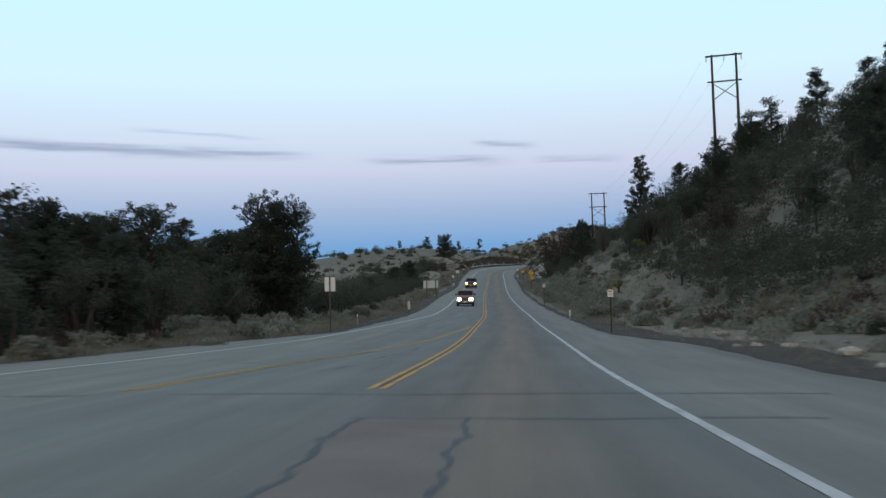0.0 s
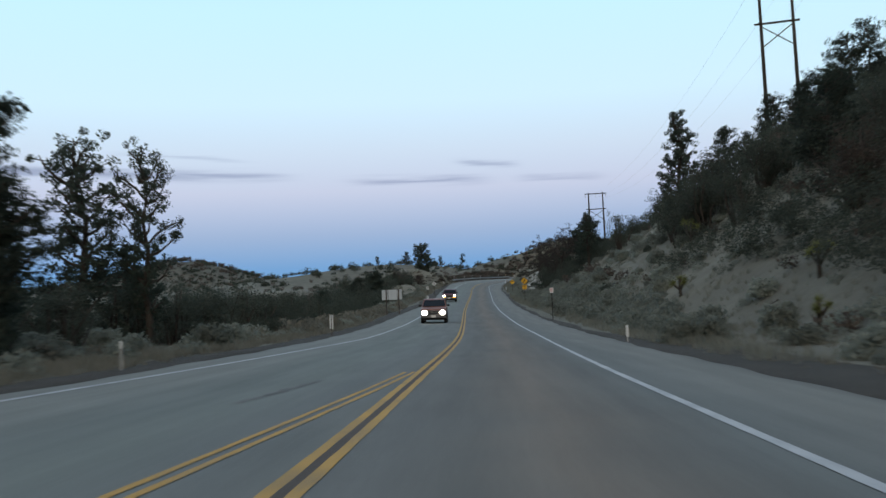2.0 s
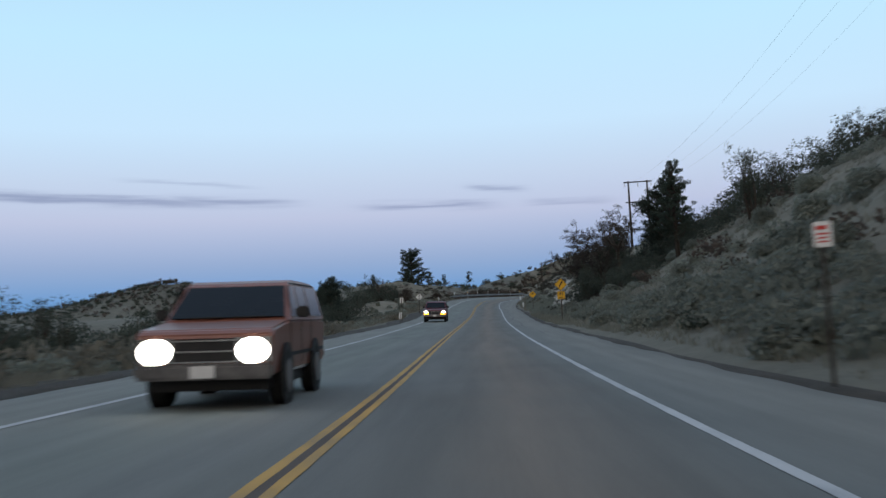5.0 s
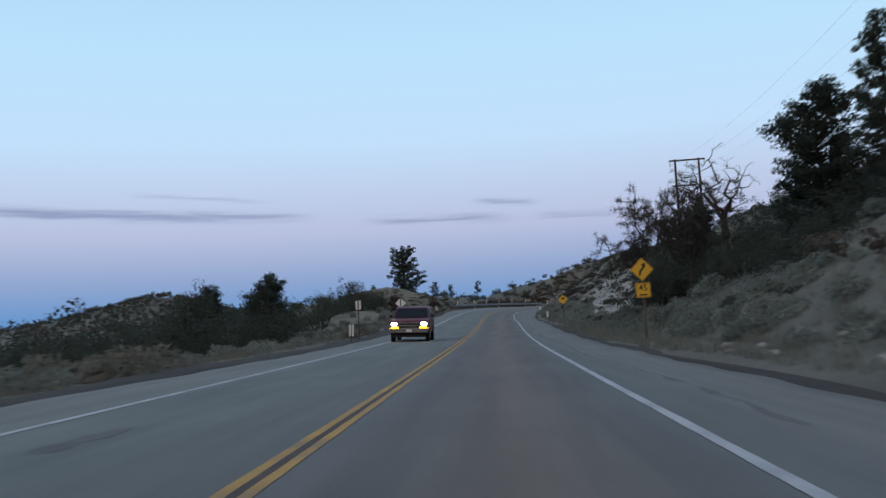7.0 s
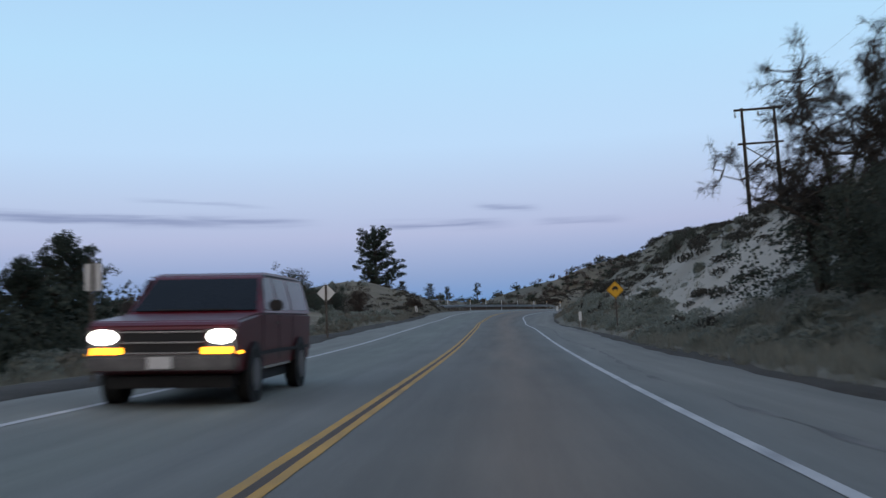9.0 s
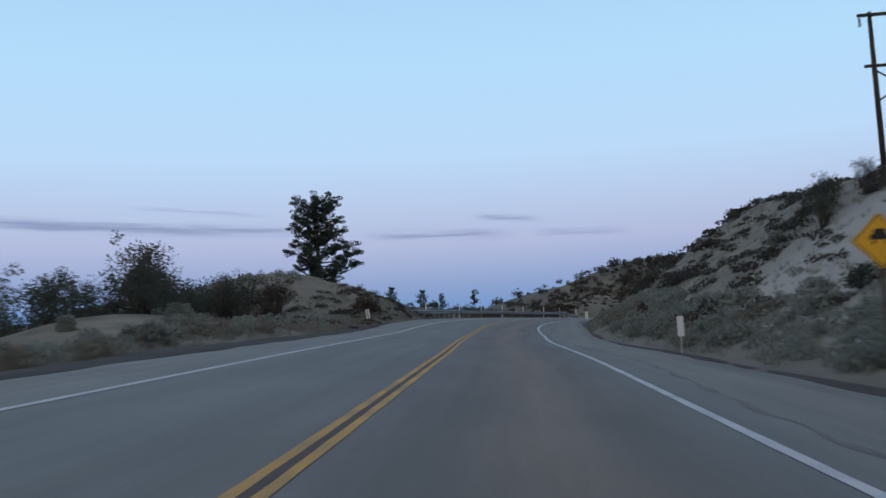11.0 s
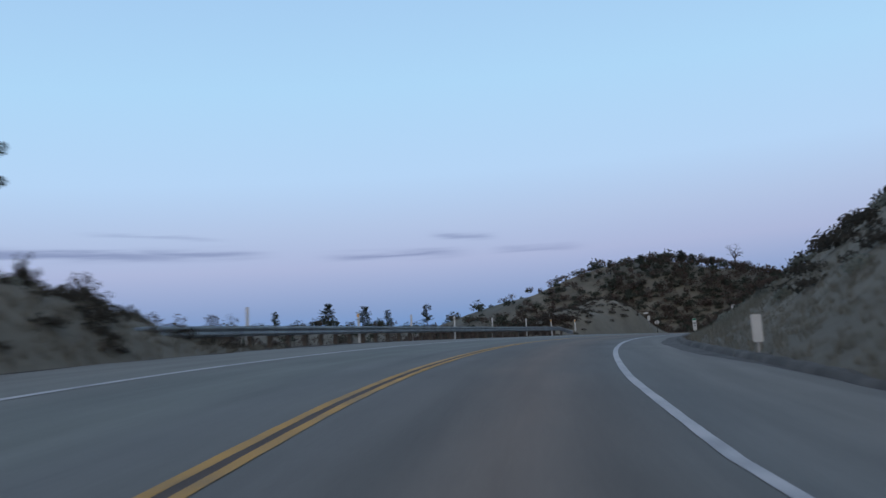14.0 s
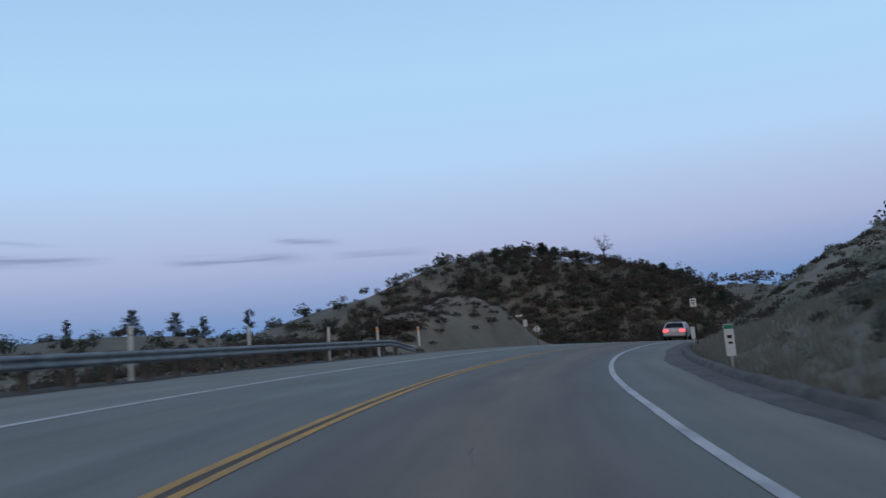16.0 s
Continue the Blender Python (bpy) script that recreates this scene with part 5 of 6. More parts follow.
def flat_frame(inner, outer, turn, centre, width=0.018):
    """Thin painted border just inside a plate's edge."""
    bm = bmesh.new()
    c, s = math.cos(radians(turn)), math.sin(radians(turn))
    for sx, sz, lx, lz in ((0, 1, inner, width), (0, -1, inner, width), (1, 0, width, inner), (-1, 0, width, inner)):
        x, z = sx * inner / 2 * 0.97, sz * inner / 2 * 0.97
        add_box(bm, (lx * 0.94, 0.002, lz * 0.94), (centre[0] + x * c - z * s, -0.0045, centre[1] + x * s + z * c), 0, Matrix.Rotation(-radians(turn), 4, "Y"))
    return bm


def vehicle_sign():
    e = holder("hazard_warning_sign", "yellow diamond warning sign with a black vehicle symbol on a post", "road sign", put(239.5, 7.8, -0.15))
    sign_post(e, 2.75, w=0.07)
    d = part("diamond_plate", plate(0.68, 0.68, 45, (0, 0, 2.3)), M_SIGN_YELLOW, e)
    part("border", flat_frame(0.64, 0.68, 45, (0, 2.3)), M_BLACK, d)
    part("vehicle_symbol", flat_shape([(-0.17, 2.32), (0.17, 2.32), (0.17, 2.40), (0.12, 2.41), (0.09, 2.50), (-0.09, 2.50), (-0.12, 2.41), (-0.17, 2.40)], -0.0035), M_BLACK, d)
    part("wheel_mark", box((0.05, 0.002, 0.06), (-0.11, -0.0045, 2.28)), M_BLACK, d)
    part("wheel_mark", box((0.05, 0.002, 0.06), (0.11, -0.0045, 2.28)), M_BLACK, d)
    return e


def back_sign(name, label, s, v, w, h, centre, turn=0.0, post_w=0.09):
    """A sign seen from behind: bare plate with its post in front."""
    e = holder(name, label, "road sign", put(s, v, 0, 180))
    sign_post(e, centre + 0.62 * h, w=post_w)
    d = part("plate", plate(w, h, turn, (0, 0, centre)), M_SIGN_BACK, e)
    part("bolt", disc(0.012, 0.02, (0, 0.10, centre + h * 0.3), ALONG, 10), M_STEEL, e)
    part("bolt", disc(0.012, 0.02, (0, 0.10, centre - h * 0.3), ALONG, 10), M_STEEL, e)
    return e


def small_sign(s, v, w, h, centre, label, red):
    """White plate with a coloured head and unreadable lines as bars."""
    e = holder("roadside_sign", label, "road sign", put(s, v))
    part("post", box((0.05, 0.05, centre + h * 0.5 + 0.4), (0, 0.035, (centre + h * 0.5) / 2 - 0.2), 0.006), M_POLE, e)
    d = part("plate", plate(w, h, 0, (0, 0, centre), 0.03), M_SIGN_WHITE, e)
    part("symbol_bar", box((w * 0.62, 0.002, h * 0.16), (-w * 0.05, -0.0045, centre + h * 0.26)), M_RED if red else M_BLACK, d)
    part("legend_bar", box((w * 0.7, 0.002, h * 0.07), (0, -0.0045, centre + h * 0.02)), M_BLACK if not red else M_RED, d)
    part("legend_bar", box((w * 0.55, 0.002, h * 0.07), (0, -0.0045, centre - h * 0.14)), M_BLACK if not red else M_RED, d)
    part("legend_bar", box((w * 0.6, 0.002, h * 0.06), (0, -0.0045, centre - h * 0.29)), M_BLACK if not red else M_RED, d)
    return e


def paddle(s, v, label, pair=False, lean=0.0, tall=1.15, head=0.5, width=0.2, green=False, yaw=0.0):
    """White roadside marker paddle, single or seen from behind as a pair of strips round its post."""
    e = holder("marker_post", label, "road marker", put(s, v, 0, yaw) @ pose(0, 0, 0, 0, lean, 0), "marker posts")
    part("stake", box((0.05, 0.03, tall + 0.3), (0, 0.02, tall / 2 - 0.15), 0.004), M_STEEL if not pair else M_POST, e)
    if pair:
        for sx in (-1, 1):
            part("strip", plate(width * 0.42, head, 0, (sx * width * 0.32, 0, tall - head / 2), 0.01), M_WHITE_POST, e)
    else:
        p = part("paddle", plate(width, head, 0, (0, 0, tall - head / 2), 0.03), M_WHITE_POST, e)
        if green:
            part("green_band", box((width * 0.9, 0.002, 0.09), (0, -0.0045, tall - 0.06)), M_GREEN, p)
            part("legend_bar", box((width * 0.5, 0.002, 0.07), (0, -0.0045, tall - 0.27)), M_BLACK, p)
            part("legend_bar", box((width * 0.45, 0.002, 0.05), (0.01, -0.0045, tall - 0.40)), M_BLACK, p)
    return e


def guide_board():
    e = holder("guide_sign", "bare back of a three-panel guide sign on timber posts", "road sign", put(144.6, -7.1, -0.1, 180))
    for x in (-0.62, 0.62):
        part("post", box((0.1, 0.1, 3.1), (x, 0.06, 1.15), 0.008), M_POST, e)
    for x, w in ((-0.72, 0.42), (-0.02, 0.86), (0.76, 0.60)):
        part("panel", plate(w, 1.0, 0, (x, 0, 2.15), 0.02, 0.012), M_DULL_BACK, e)
    return e


def guard_rail(s0, s1, v):
    e = holder("guardrail", "galvanised steel guardrail on dark timber posts", "guardrail", put(s0, v))
    inv = e.matrix_basis.inverted()
    prof = [(0.0, 0.42), (0.05, 0.45), (0.075, 0.49), (0.05, 0.54), (0.0, 0.58), (0.05, 0.62), (0.075, 0.67), (0.05, 0.71), (0.0, 0.74)]
    bm = bmesh.new()
    prev = None
    n = int((s1 - s0) / 1.0)
    for i in range(n + 1):
        s = s0 + (s1 - s0) * i / n
        drop = 0.35 * smooth(4.0, 0.0, s - s0) + 0.35 * smooth(-4.0, 0.0, s - s1)
        ring = []
        for o, z in prof:
            x, y, zz = on_road(s, v + o)
            ring.append(bm.verts.new(inv @ Vector((x, y, zz + z - float(drop)))))
        if prev:
            for k in range(len(prof) - 1):
                f = bm.faces.new((prev[k], prev[k + 1], ring[k + 1], ring[k]))
                f.smooth = True
        prev = ring
    bmesh.ops.solidify(bm, geom=bm.faces[:], thickness=0.006)
    part("beam", bm, M_STEEL, e)
    pm = box((0.16, 0.2, 1.3), (0, 0, 0.05), 0.01)
    me = bpy.data.meshes.new("post")
    pm.to_mesh(me)
    pm.free()
    me.materials.append(M_POST)
    bb = box((0.16, 0.14, 0.34), (0, 0, 0), 0.01)
    bme = bpy.data.meshes.new("block")
    bb.to_mesh(bme)
    bb.free()
    bme.materials.append(M_POST)
    s = s0 + 3.0
    while s < s1 - 2:
        for data, name, off, up in ((me, "post", -0.24, 0.05), (bme, "block", -0.07, 0.58)):
            x, y, z = on_road(s, v + off)
            ob = new(name, data)
            ob.parent = e
            ob.matrix_basis = inv @ pose(float(x), float(y), float(z) + up, 0, 0, heading(s))
        s += 1.9
    return e


def delineator(s, v, lean=0.0, amber=False):
    x, y, z = on_road(s, v)
    e = holder("delineator_post", "white flexible delineator post above the guardrail", "road marker", pose(float(x), float(y), float(z) - 0.1, 0, lean, heading(s)), "delineators")
    part("blade", box((0.10, 0.03, 1.5), (0, 0, 0.72), 0.008), M_WHITE_POST, e)
    part("reflector", box((0.08, 0.004, 0.16), (0, -0.018, 1.34)), M_AMBER_REFLECT if amber else M_SIGN_WHITE, e)


def h_frame(x, y, zt, gap, yaw, h, label):
    """Two-pole transmission frame with two cross-arms and an X-brace."""
    zg = float(ground_height(x, y)[0])
    e = holder("power_pole_frame", label, "power pole", pose(x, y, zg, 0, 0, yaw), "power poles")
    top = zt - zg
    for sx in (-1, 1):
        part("pole", tube([(sx * gap / 2, 0, -3.0), (sx * gap / 2, 0, top * 0.5), (sx * gap / 2, 0, top)], [0.24, 0.2, 0.15], 10), M_POLE, e)
    over = gap * 0.26
    arm = part("cross_arm", box((gap + 2 * over, 0.2, 0.22), (0, -0.15, top - 0.25), 0.02), M_POLE, e)
    part("cross_arm", box((gap + 2 * over * 0.8, 0.2, 0.2), (0, -0.15, top - 4.0), 0.02), M_POLE, e)
    for a, b in ((-1, 1), (1, -1)):
        part("brace", tube([(a * gap / 2, 0.12, top - 4.2), (b * gap / 2, 0.12, top - 6.6)], [0.06, 0.06], 6), M_POLE, e)
    for x0 in (-gap / 2 - over * 0.85, 0.0, gap / 2 + over * 0.85):
        bm = bmesh.new()
        for k in range(5):
            add_disc(bm, 0.11, 0.05, (x0, -0.15, top - 0.5 - 0.13 * k), None, 10)
        part("insulator", bm, M_STEEL, e)
    return e


A_TOP, B_TOP = Vector((41.2, 152.4, 38.15)), Vector((43.2, 295.0, 34.95))
h_frame(A_TOP.x, A_TOP.y, A_TOP.z, 3.4, -18, 20, "tall dark wooden H-frame power pole on the hilltop")
h_frame(B_TOP.x, B_TOP.y, B_TOP.z, 3.4, -8, 17, "dark wooden H-frame power pole on the ridge")
for k in (-1, 0, 1):
    a, b = A_TOP + Vector((k * 3.3, 0, -1.2)), B_TOP + Vector((k * 2.7, 0, -1.2))
    pts = [a.lerp(b, i / 24) + Vector((0, 0, -4.0 * (1 - (2 * i / 24 - 1) ** 2))) for i in range(25)]
    w = part("power_cable", tube(pts, [0.008] * 25, 4), M_WIRE)
    tagged(w, "thin sagging power cable between wooden poles", "cable", "power cables")


def tree_at(kind, meshes, names, x, y, h, yaw, label, group):
    m = pose(x, y, float(ground_height(x, y)[0]) - 0.1, 0, 0, yaw) @ Matrix.Diagonal((h, h, h, 1))
    e = holder(kind, label, "tree", m, group)
    for me, n in zip(meshes, names):
        ob = mesh_part(n, me, e)
        if n == "twig":
            tagged(ob, kind="stuff")


# trees on the far ridges
tree_at("dead_tree", wild_oak(48, 0.36, 6, 0.45, 3, 0.06, True), ("trunk", "twig"), 82, 494.6, 5.2, 30, "small dead tree standing on the hilltop", "dead trees")
for x, y, h, k in ((20.6, 603, 7.5, 3), (-9, 601, 6.5, 2), (2, 598, 6.0, 2), (9, 606, 5.0, 0), (64, 500.4, 2.3, 2), (72, 498.6, 2.7, 4), (74, 497.6, 2.2, 4), (58, 503.5, 2.2, 2), (77.5, 496, 2.0, 0), (90.5, 489.5, 2.4, 4), (99, 486, 2.2, 2), (-24, 596, 5, 0), (30, 590, 5, 2)):
    tree_at("pine_tree", PINES[k], ("trunk", "crown"), x, y, h, 40 * k + x, "dark pine on the far ridge", "pines")

curve_sign()
vehicle_sign()
back_sign("regulatory_sign", "bare back of a white plate sign on a timber post", 50, -6.6, 0.50, 0.66, 2.3, 0, 0.06)
back_sign("diamond_sign", "bare back of a diamond warning sign on a dark post", 231.4, -6.5, 0.62, 0.62, 2.2, 45)
back_sign("narrow_sign", "bare back of a small plate sign on a post", 202, -6.2, 0.32, 0.54, 2.1, 0, 0.06)
small_sign(49.4, 6.4, 0.25, 0.34, 1.85, "white roadside sign with red and black lettering on a steel post", True)
small_sign(114.5, 6.35, 0.26, 0.36, 2.13, "white roadside sign with reddish lettering on a post", True)
small_sign(368.8, 6.3, 0.27, 0.36, 2.0, "white roadside sign on a steel post by the bend", False)
back_sign("diamond_sign", "bare back of a small diamond sign beyond the bend", 397.5, -6.9, 0.42, 0.42, 1.6, 45, 0.06)
back_sign("narrow_sign", "narrow white plate on a tall thin post beyond the bend", 402, -9.4, 0.55, 0.15, 1.5, 0, 0.04)
guide_board()
paddle(76.5, 6.15, "short white marker post at the gravel edge", tall=0.75, head=0.42, width=0.1)
paddle(254.5, 7.0, "white paddle marker beside the sand bank", tall=1.05, head=0.62, width=0.2)
paddle(303.5, 6.2, "white paddle marker on the inside of the bend", tall=0.95, head=0.55, width=0.2)
paddle(343, 6.15, "white post-mile marker with green head at the verge", tall=1.05, head=0.68, width=0.2, green=True)
paddle(370, 6.1, "white paddle marker on the inside of the bend", tall=1.0, head=0.55, width=0.18)
paddle(197, -6.0, "paired white marker strips on a timber stake", True, 4, 1.05, 0.62, 0.24)
paddle(290, -7.4, "leaning paired white marker strips on a stake", True, -8, 0.9, 0.6, 0.22)
paddle(92, -6.5, "paired white marker strips on a timber stake", True, 0, 1.1, 0.7, 0.17)
paddle(62, -7.0, "small white marker among dry grass", tall=0.7, head=0.18, width=0.06)
paddle(397, -7.6, "small white marker beyond the guardrail", tall=1.1, head=0.5, width=0.3)
guard_rail(303, 373, -8.0)
for s in (315.5, 337, 345.3, 353.6, 361.8):
    delineator(s, -8.35, 2.0)
for s in (328.6, 368.4, 375):
    delineator(s, -8.35, 0, True)


def crack(points, width, label="dark sealed crack across the asphalt", material=None):
    """Sealed crack: a thin wavering ribbon through (station, place) points."""
    r = random.Random(int(points[0][0] * 10))
    line = []
    for (s0, v0), (s1, v1) in zip(points, points[1:]):
        n = max(3, int(math.hypot(s1 - s0, v1 - v0) / 0.25))
        for i in range(n):
            t = i / n
            line.append((s0 + (s1 - s0) * t + r.gauss(0, 0.025), v0 + (v1 - v0) * t + r.gauss(0, 0.025), width * r.uniform(0.5, 1.3)))
    verts, faces = [], []
    for i, (s, v, w) in enumerate(line):
        ds, dv = (line[min(i + 1, len(line) - 1)][k] - line[max(i - 1, 0)][k] for k in (0, 1))
        l = math.hypot(ds, dv) or 1
        for sg in (-1, 1):
            x, y, z = on_road(s - sg * dv / l * w / 2, v + sg * ds / l * w / 2)
            verts.append((float(x), float(y), float(z) + 0.004))
        if i:
            faces.append((2 * i - 2, 2 * i - 1, 2 * i + 1, 2 * i))
    me = mesh_from("road_crack", verts, faces)
    me.materials.append(material or M_TAR)
    tagged(new("road_crack", me), label, "road crack", kind="structure")


M_PATCH = surface("brown_asphalt_patch", [(0.105, 0.09, 0.082), (0.132, 0.114, 0.104), (0.16, 0.14, 0.128)], 0.8, 30, 0.85, 0.25)
tagged(strip("asphalt_patch", -6, 11.3, 0.42, 1.56, 0.0025, M_PATCH, 0.5, 2, 0, 0.01), "brownish asphalt repair patch in the lane", "road patch", kind="structure")
crack([(11.3, 0.3), (11.35, 1.6), (11.2, 2.7), (11.4, 4.2), (11.3, 5.6)], 0.09)
crack([(14.9, -2.8), (15.0, -1.0), (14.8, 0.6), (15.0, 3.0), (14.9, 6.6)], 0.07)
crack([(11.3, 0.45), (9.4, 0.35), (7.2, 0.5), (5.0, 0.4)], 0.08)
crack([(11.3, 1.55), (9.6, 1.6), (8.4, 1.45), (7.6, 1.55), (6.0, 1.5)], 0.07)
for pts in ([(327.4, 1.9), (328.3, 1.8), (328.9, 1.9)], [(329.5, 2.6), (330.6, 2.7)]):
    crack(pts, 0.022, "thin dark crack in the lane", M_SEAM_GREY)
crack([(24.4, -4.6), (24.5, -3.6)], 0.22, "short dark tar patch on the asphalt")
crack([(14.5, -5.0), (14.6, -3.6)], 0.12)
for pts, w in (([(21, -1.8), (23.5, -1.4)], 0.16), ([(24.5, -1.2), (27, -1.05)], 0.12), ([(26, -1.5), (30, -1.15)], 0.14), ([(31, -1.0), (34, -1.1)], 0.16), ([(29, -2.3), (31.5, -2.0)], 0.1), ([(40, -1.6), (43, -1.2)], 0.14), ([(52, -2.0), (57, -1.6)], 0.14), ([(150, -2.6), (152.6, -2.5)], 0.3), ([(282, 0.3), (284, 0.1)], 0.1)):
    crack(pts, w, "dark worn streak on the asphalt", M_SEAM_GREY)
for pts in ([(27.5, 2.6), (27.6, 3.1)], [(30, 2.3), (30.4, 2.7), (30.2, 2.9)], [(26.8, 4.9), (26.9, 5.5)]):
    crack(pts, 0.06, "short dark crack in the lane", M_DARK_ASPHALT)


def rock_mesh(seed):
    bm = bmesh.new()
    bmesh.ops.create_icosphere(bm, subdivisions=2, radius=1)
    for p in bm.verts:
        n = noise.noise(p.co * 1.3 + Vector((seed * 7, 0, 0)))
        p.co *= 1 + 0.45 * n
        p.co.z *= 0.65
    me = bpy.data.meshes.new("rock")
    bm.to_mesh(me)
    bm.free()
    me.materials.append(M_ROCK)
    return me


ROCKS = [rock_mesh(k) for k in range(4)]
for i in range(46):
    near = i < 30
    s, v = (rnd.uniform(12, 52), rnd.uniform(8.6, 13)) if near else (rnd.uniform(150, 175), rnd.uniform(7.2, 9))
    k = rnd.uniform(0.06, 0.2) * (2.0 if i in (3, 11) else 1.0)
    ob = new("rock", ROCKS[i % 4])
    ob.matrix_basis = put(s, v, k * 0.15, rnd.uniform(0, 360)) @ Matrix.Diagonal((k * rnd.uniform(0.8, 1.5), k, k, 1))
    tagged(ob, "pale rounded stone on bare dirt", "rock", "roadside stones")

scrap = tube([(-0.7, 0, 0.05), (-0.3, 0.05, 0.12), (0.1, 0.0, 0.2), (0.5, 0.08, 0.08), (0.8, 0.1, 0.03)], [0.05, 0.09, 0.1, 0.08, 0.03], 6)
ob = part("tyre_scrap", scrap, M_TAR)
ob.matrix_basis = put(43, -9.6, 0.02, 10)
tagged(ob, "torn strip of black tyre on the verge", "litter")

# ---------------------------------------------------------------- vehicles
M_TYRE = surface("tyre_rubber", [(0.012, 0.012, 0.012), (0.025, 0.025, 0.025)], 6, 40, 0.9, 0.2)
M_RIM = surface("dull_wheel_rim", [(0.18, 0.18, 0.19), (0.3, 0.3, 0.31)], 4, 30, 0.4, 0.05, 0.8)
M_CHROME = surface("chrome", [(0.55, 0.55, 0.56), (0.65, 0.65, 0.66)], 4, 30, 0.2, 0.02, 1.0)
M_BUMPER = surface("dull_steel_bumper", [(0.10, 0.10, 0.105), (0.2, 0.2, 0.205)], 3, 20, 0.35, 0.02, 0.9)
# opaque panes: the shade of the cabin behind is put into their near-black colour
M_GLASS = surface("dark_cabin_glass", [(0.006, 0.008, 0.01), (0.01, 0.012, 0.014)], 3, 20, 0.2, 0, 0, spec=0.12)
M_TRIM = surface("black_trim", [(0.012, 0.012, 0.013), (0.02, 0.02, 0.021)], 5, 30, 0.6, 0.1)
M_HEAD = emitter("lit_headlamp", (1.0, 0.96, 0.93), 11.0)
M_TURN = emitter("lit_amber_lamp", (1.0, 0.40, 0.02), 5.0)
M_TAIL = emitter("lit_tail_lamp", (1.0, 0.05, 0.06), 4.5)
M_PLATE = surface("number_plate", [(0.5, 0.5, 0.5), (0.6, 0.6, 0.6)], 6, 30, 0.5, 0.02)


def paint(name, c):
    m = surface(name, [tuple(0.85 * k for k in c), c], 1.5, 60, 0.38, 0.01, spec=0.4)
    m.node_tree.nodes["Principled BSDF"].inputs["Coat Weight"].default_value = 0.15
    return m


def shell(profile, half, bevel=0.04):
    """Side profile (y, z) spread across the width; half(z) gives the half width at each height."""
    bm = bmesh.new()
    l = [bm.verts.new((-half(z), y, z)) for y, z in profile]
    r = [bm.verts.new((half(z), y, z)) for y, z in profile]
    bm.faces.new(l)
    bm.faces.new(r[::-1])
    for i in range(len(l)):
        j = (i + 1) % len(l)
        bm.faces.new((l[j], l[i], r[i], r[j]))
    bmesh.ops.recalc_face_normals(bm, faces=bm.faces)
    if bevel:
        bmesh.ops.bevel(bm, geom=bm.edges[:], offset=bevel, segments=3, affect="EDGES", clamp_overlap=True)
    for f in bm.faces:
        f.smooth = False
    return bm


def pane(pts, thick=0.012):
    bm = bmesh.new()
    vs = [bm.verts.new(p) for p in pts]
    f = bm.faces.new(vs)
    bmesh.ops.recalc_face_normals(bm, faces=bm.faces)
    bmesh.ops.solidify(bm, geom=[f], thickness=thick)
    return bm


def wheels(e, L, half, front, rear, r=0.36):
    for y in (front, rear):
        for sx in (-1, 1):
            part("wheel_arch", disc(r * 1.17, 0.02, (sx * (half + 0.004), y, r * 1.02), ACROSS, 28), M_TRIM, e)
            t = part("wheel", disc(r, 0.22, (sx * (half - 0.085), y, r), ACROSS, 32, 0.03), M_TYRE, e)
            part("rim", disc(r * 0.6, 0.02, (sx * (half + 0.026), y, r), ACROSS, 24, 0.006), M_RIM, t)


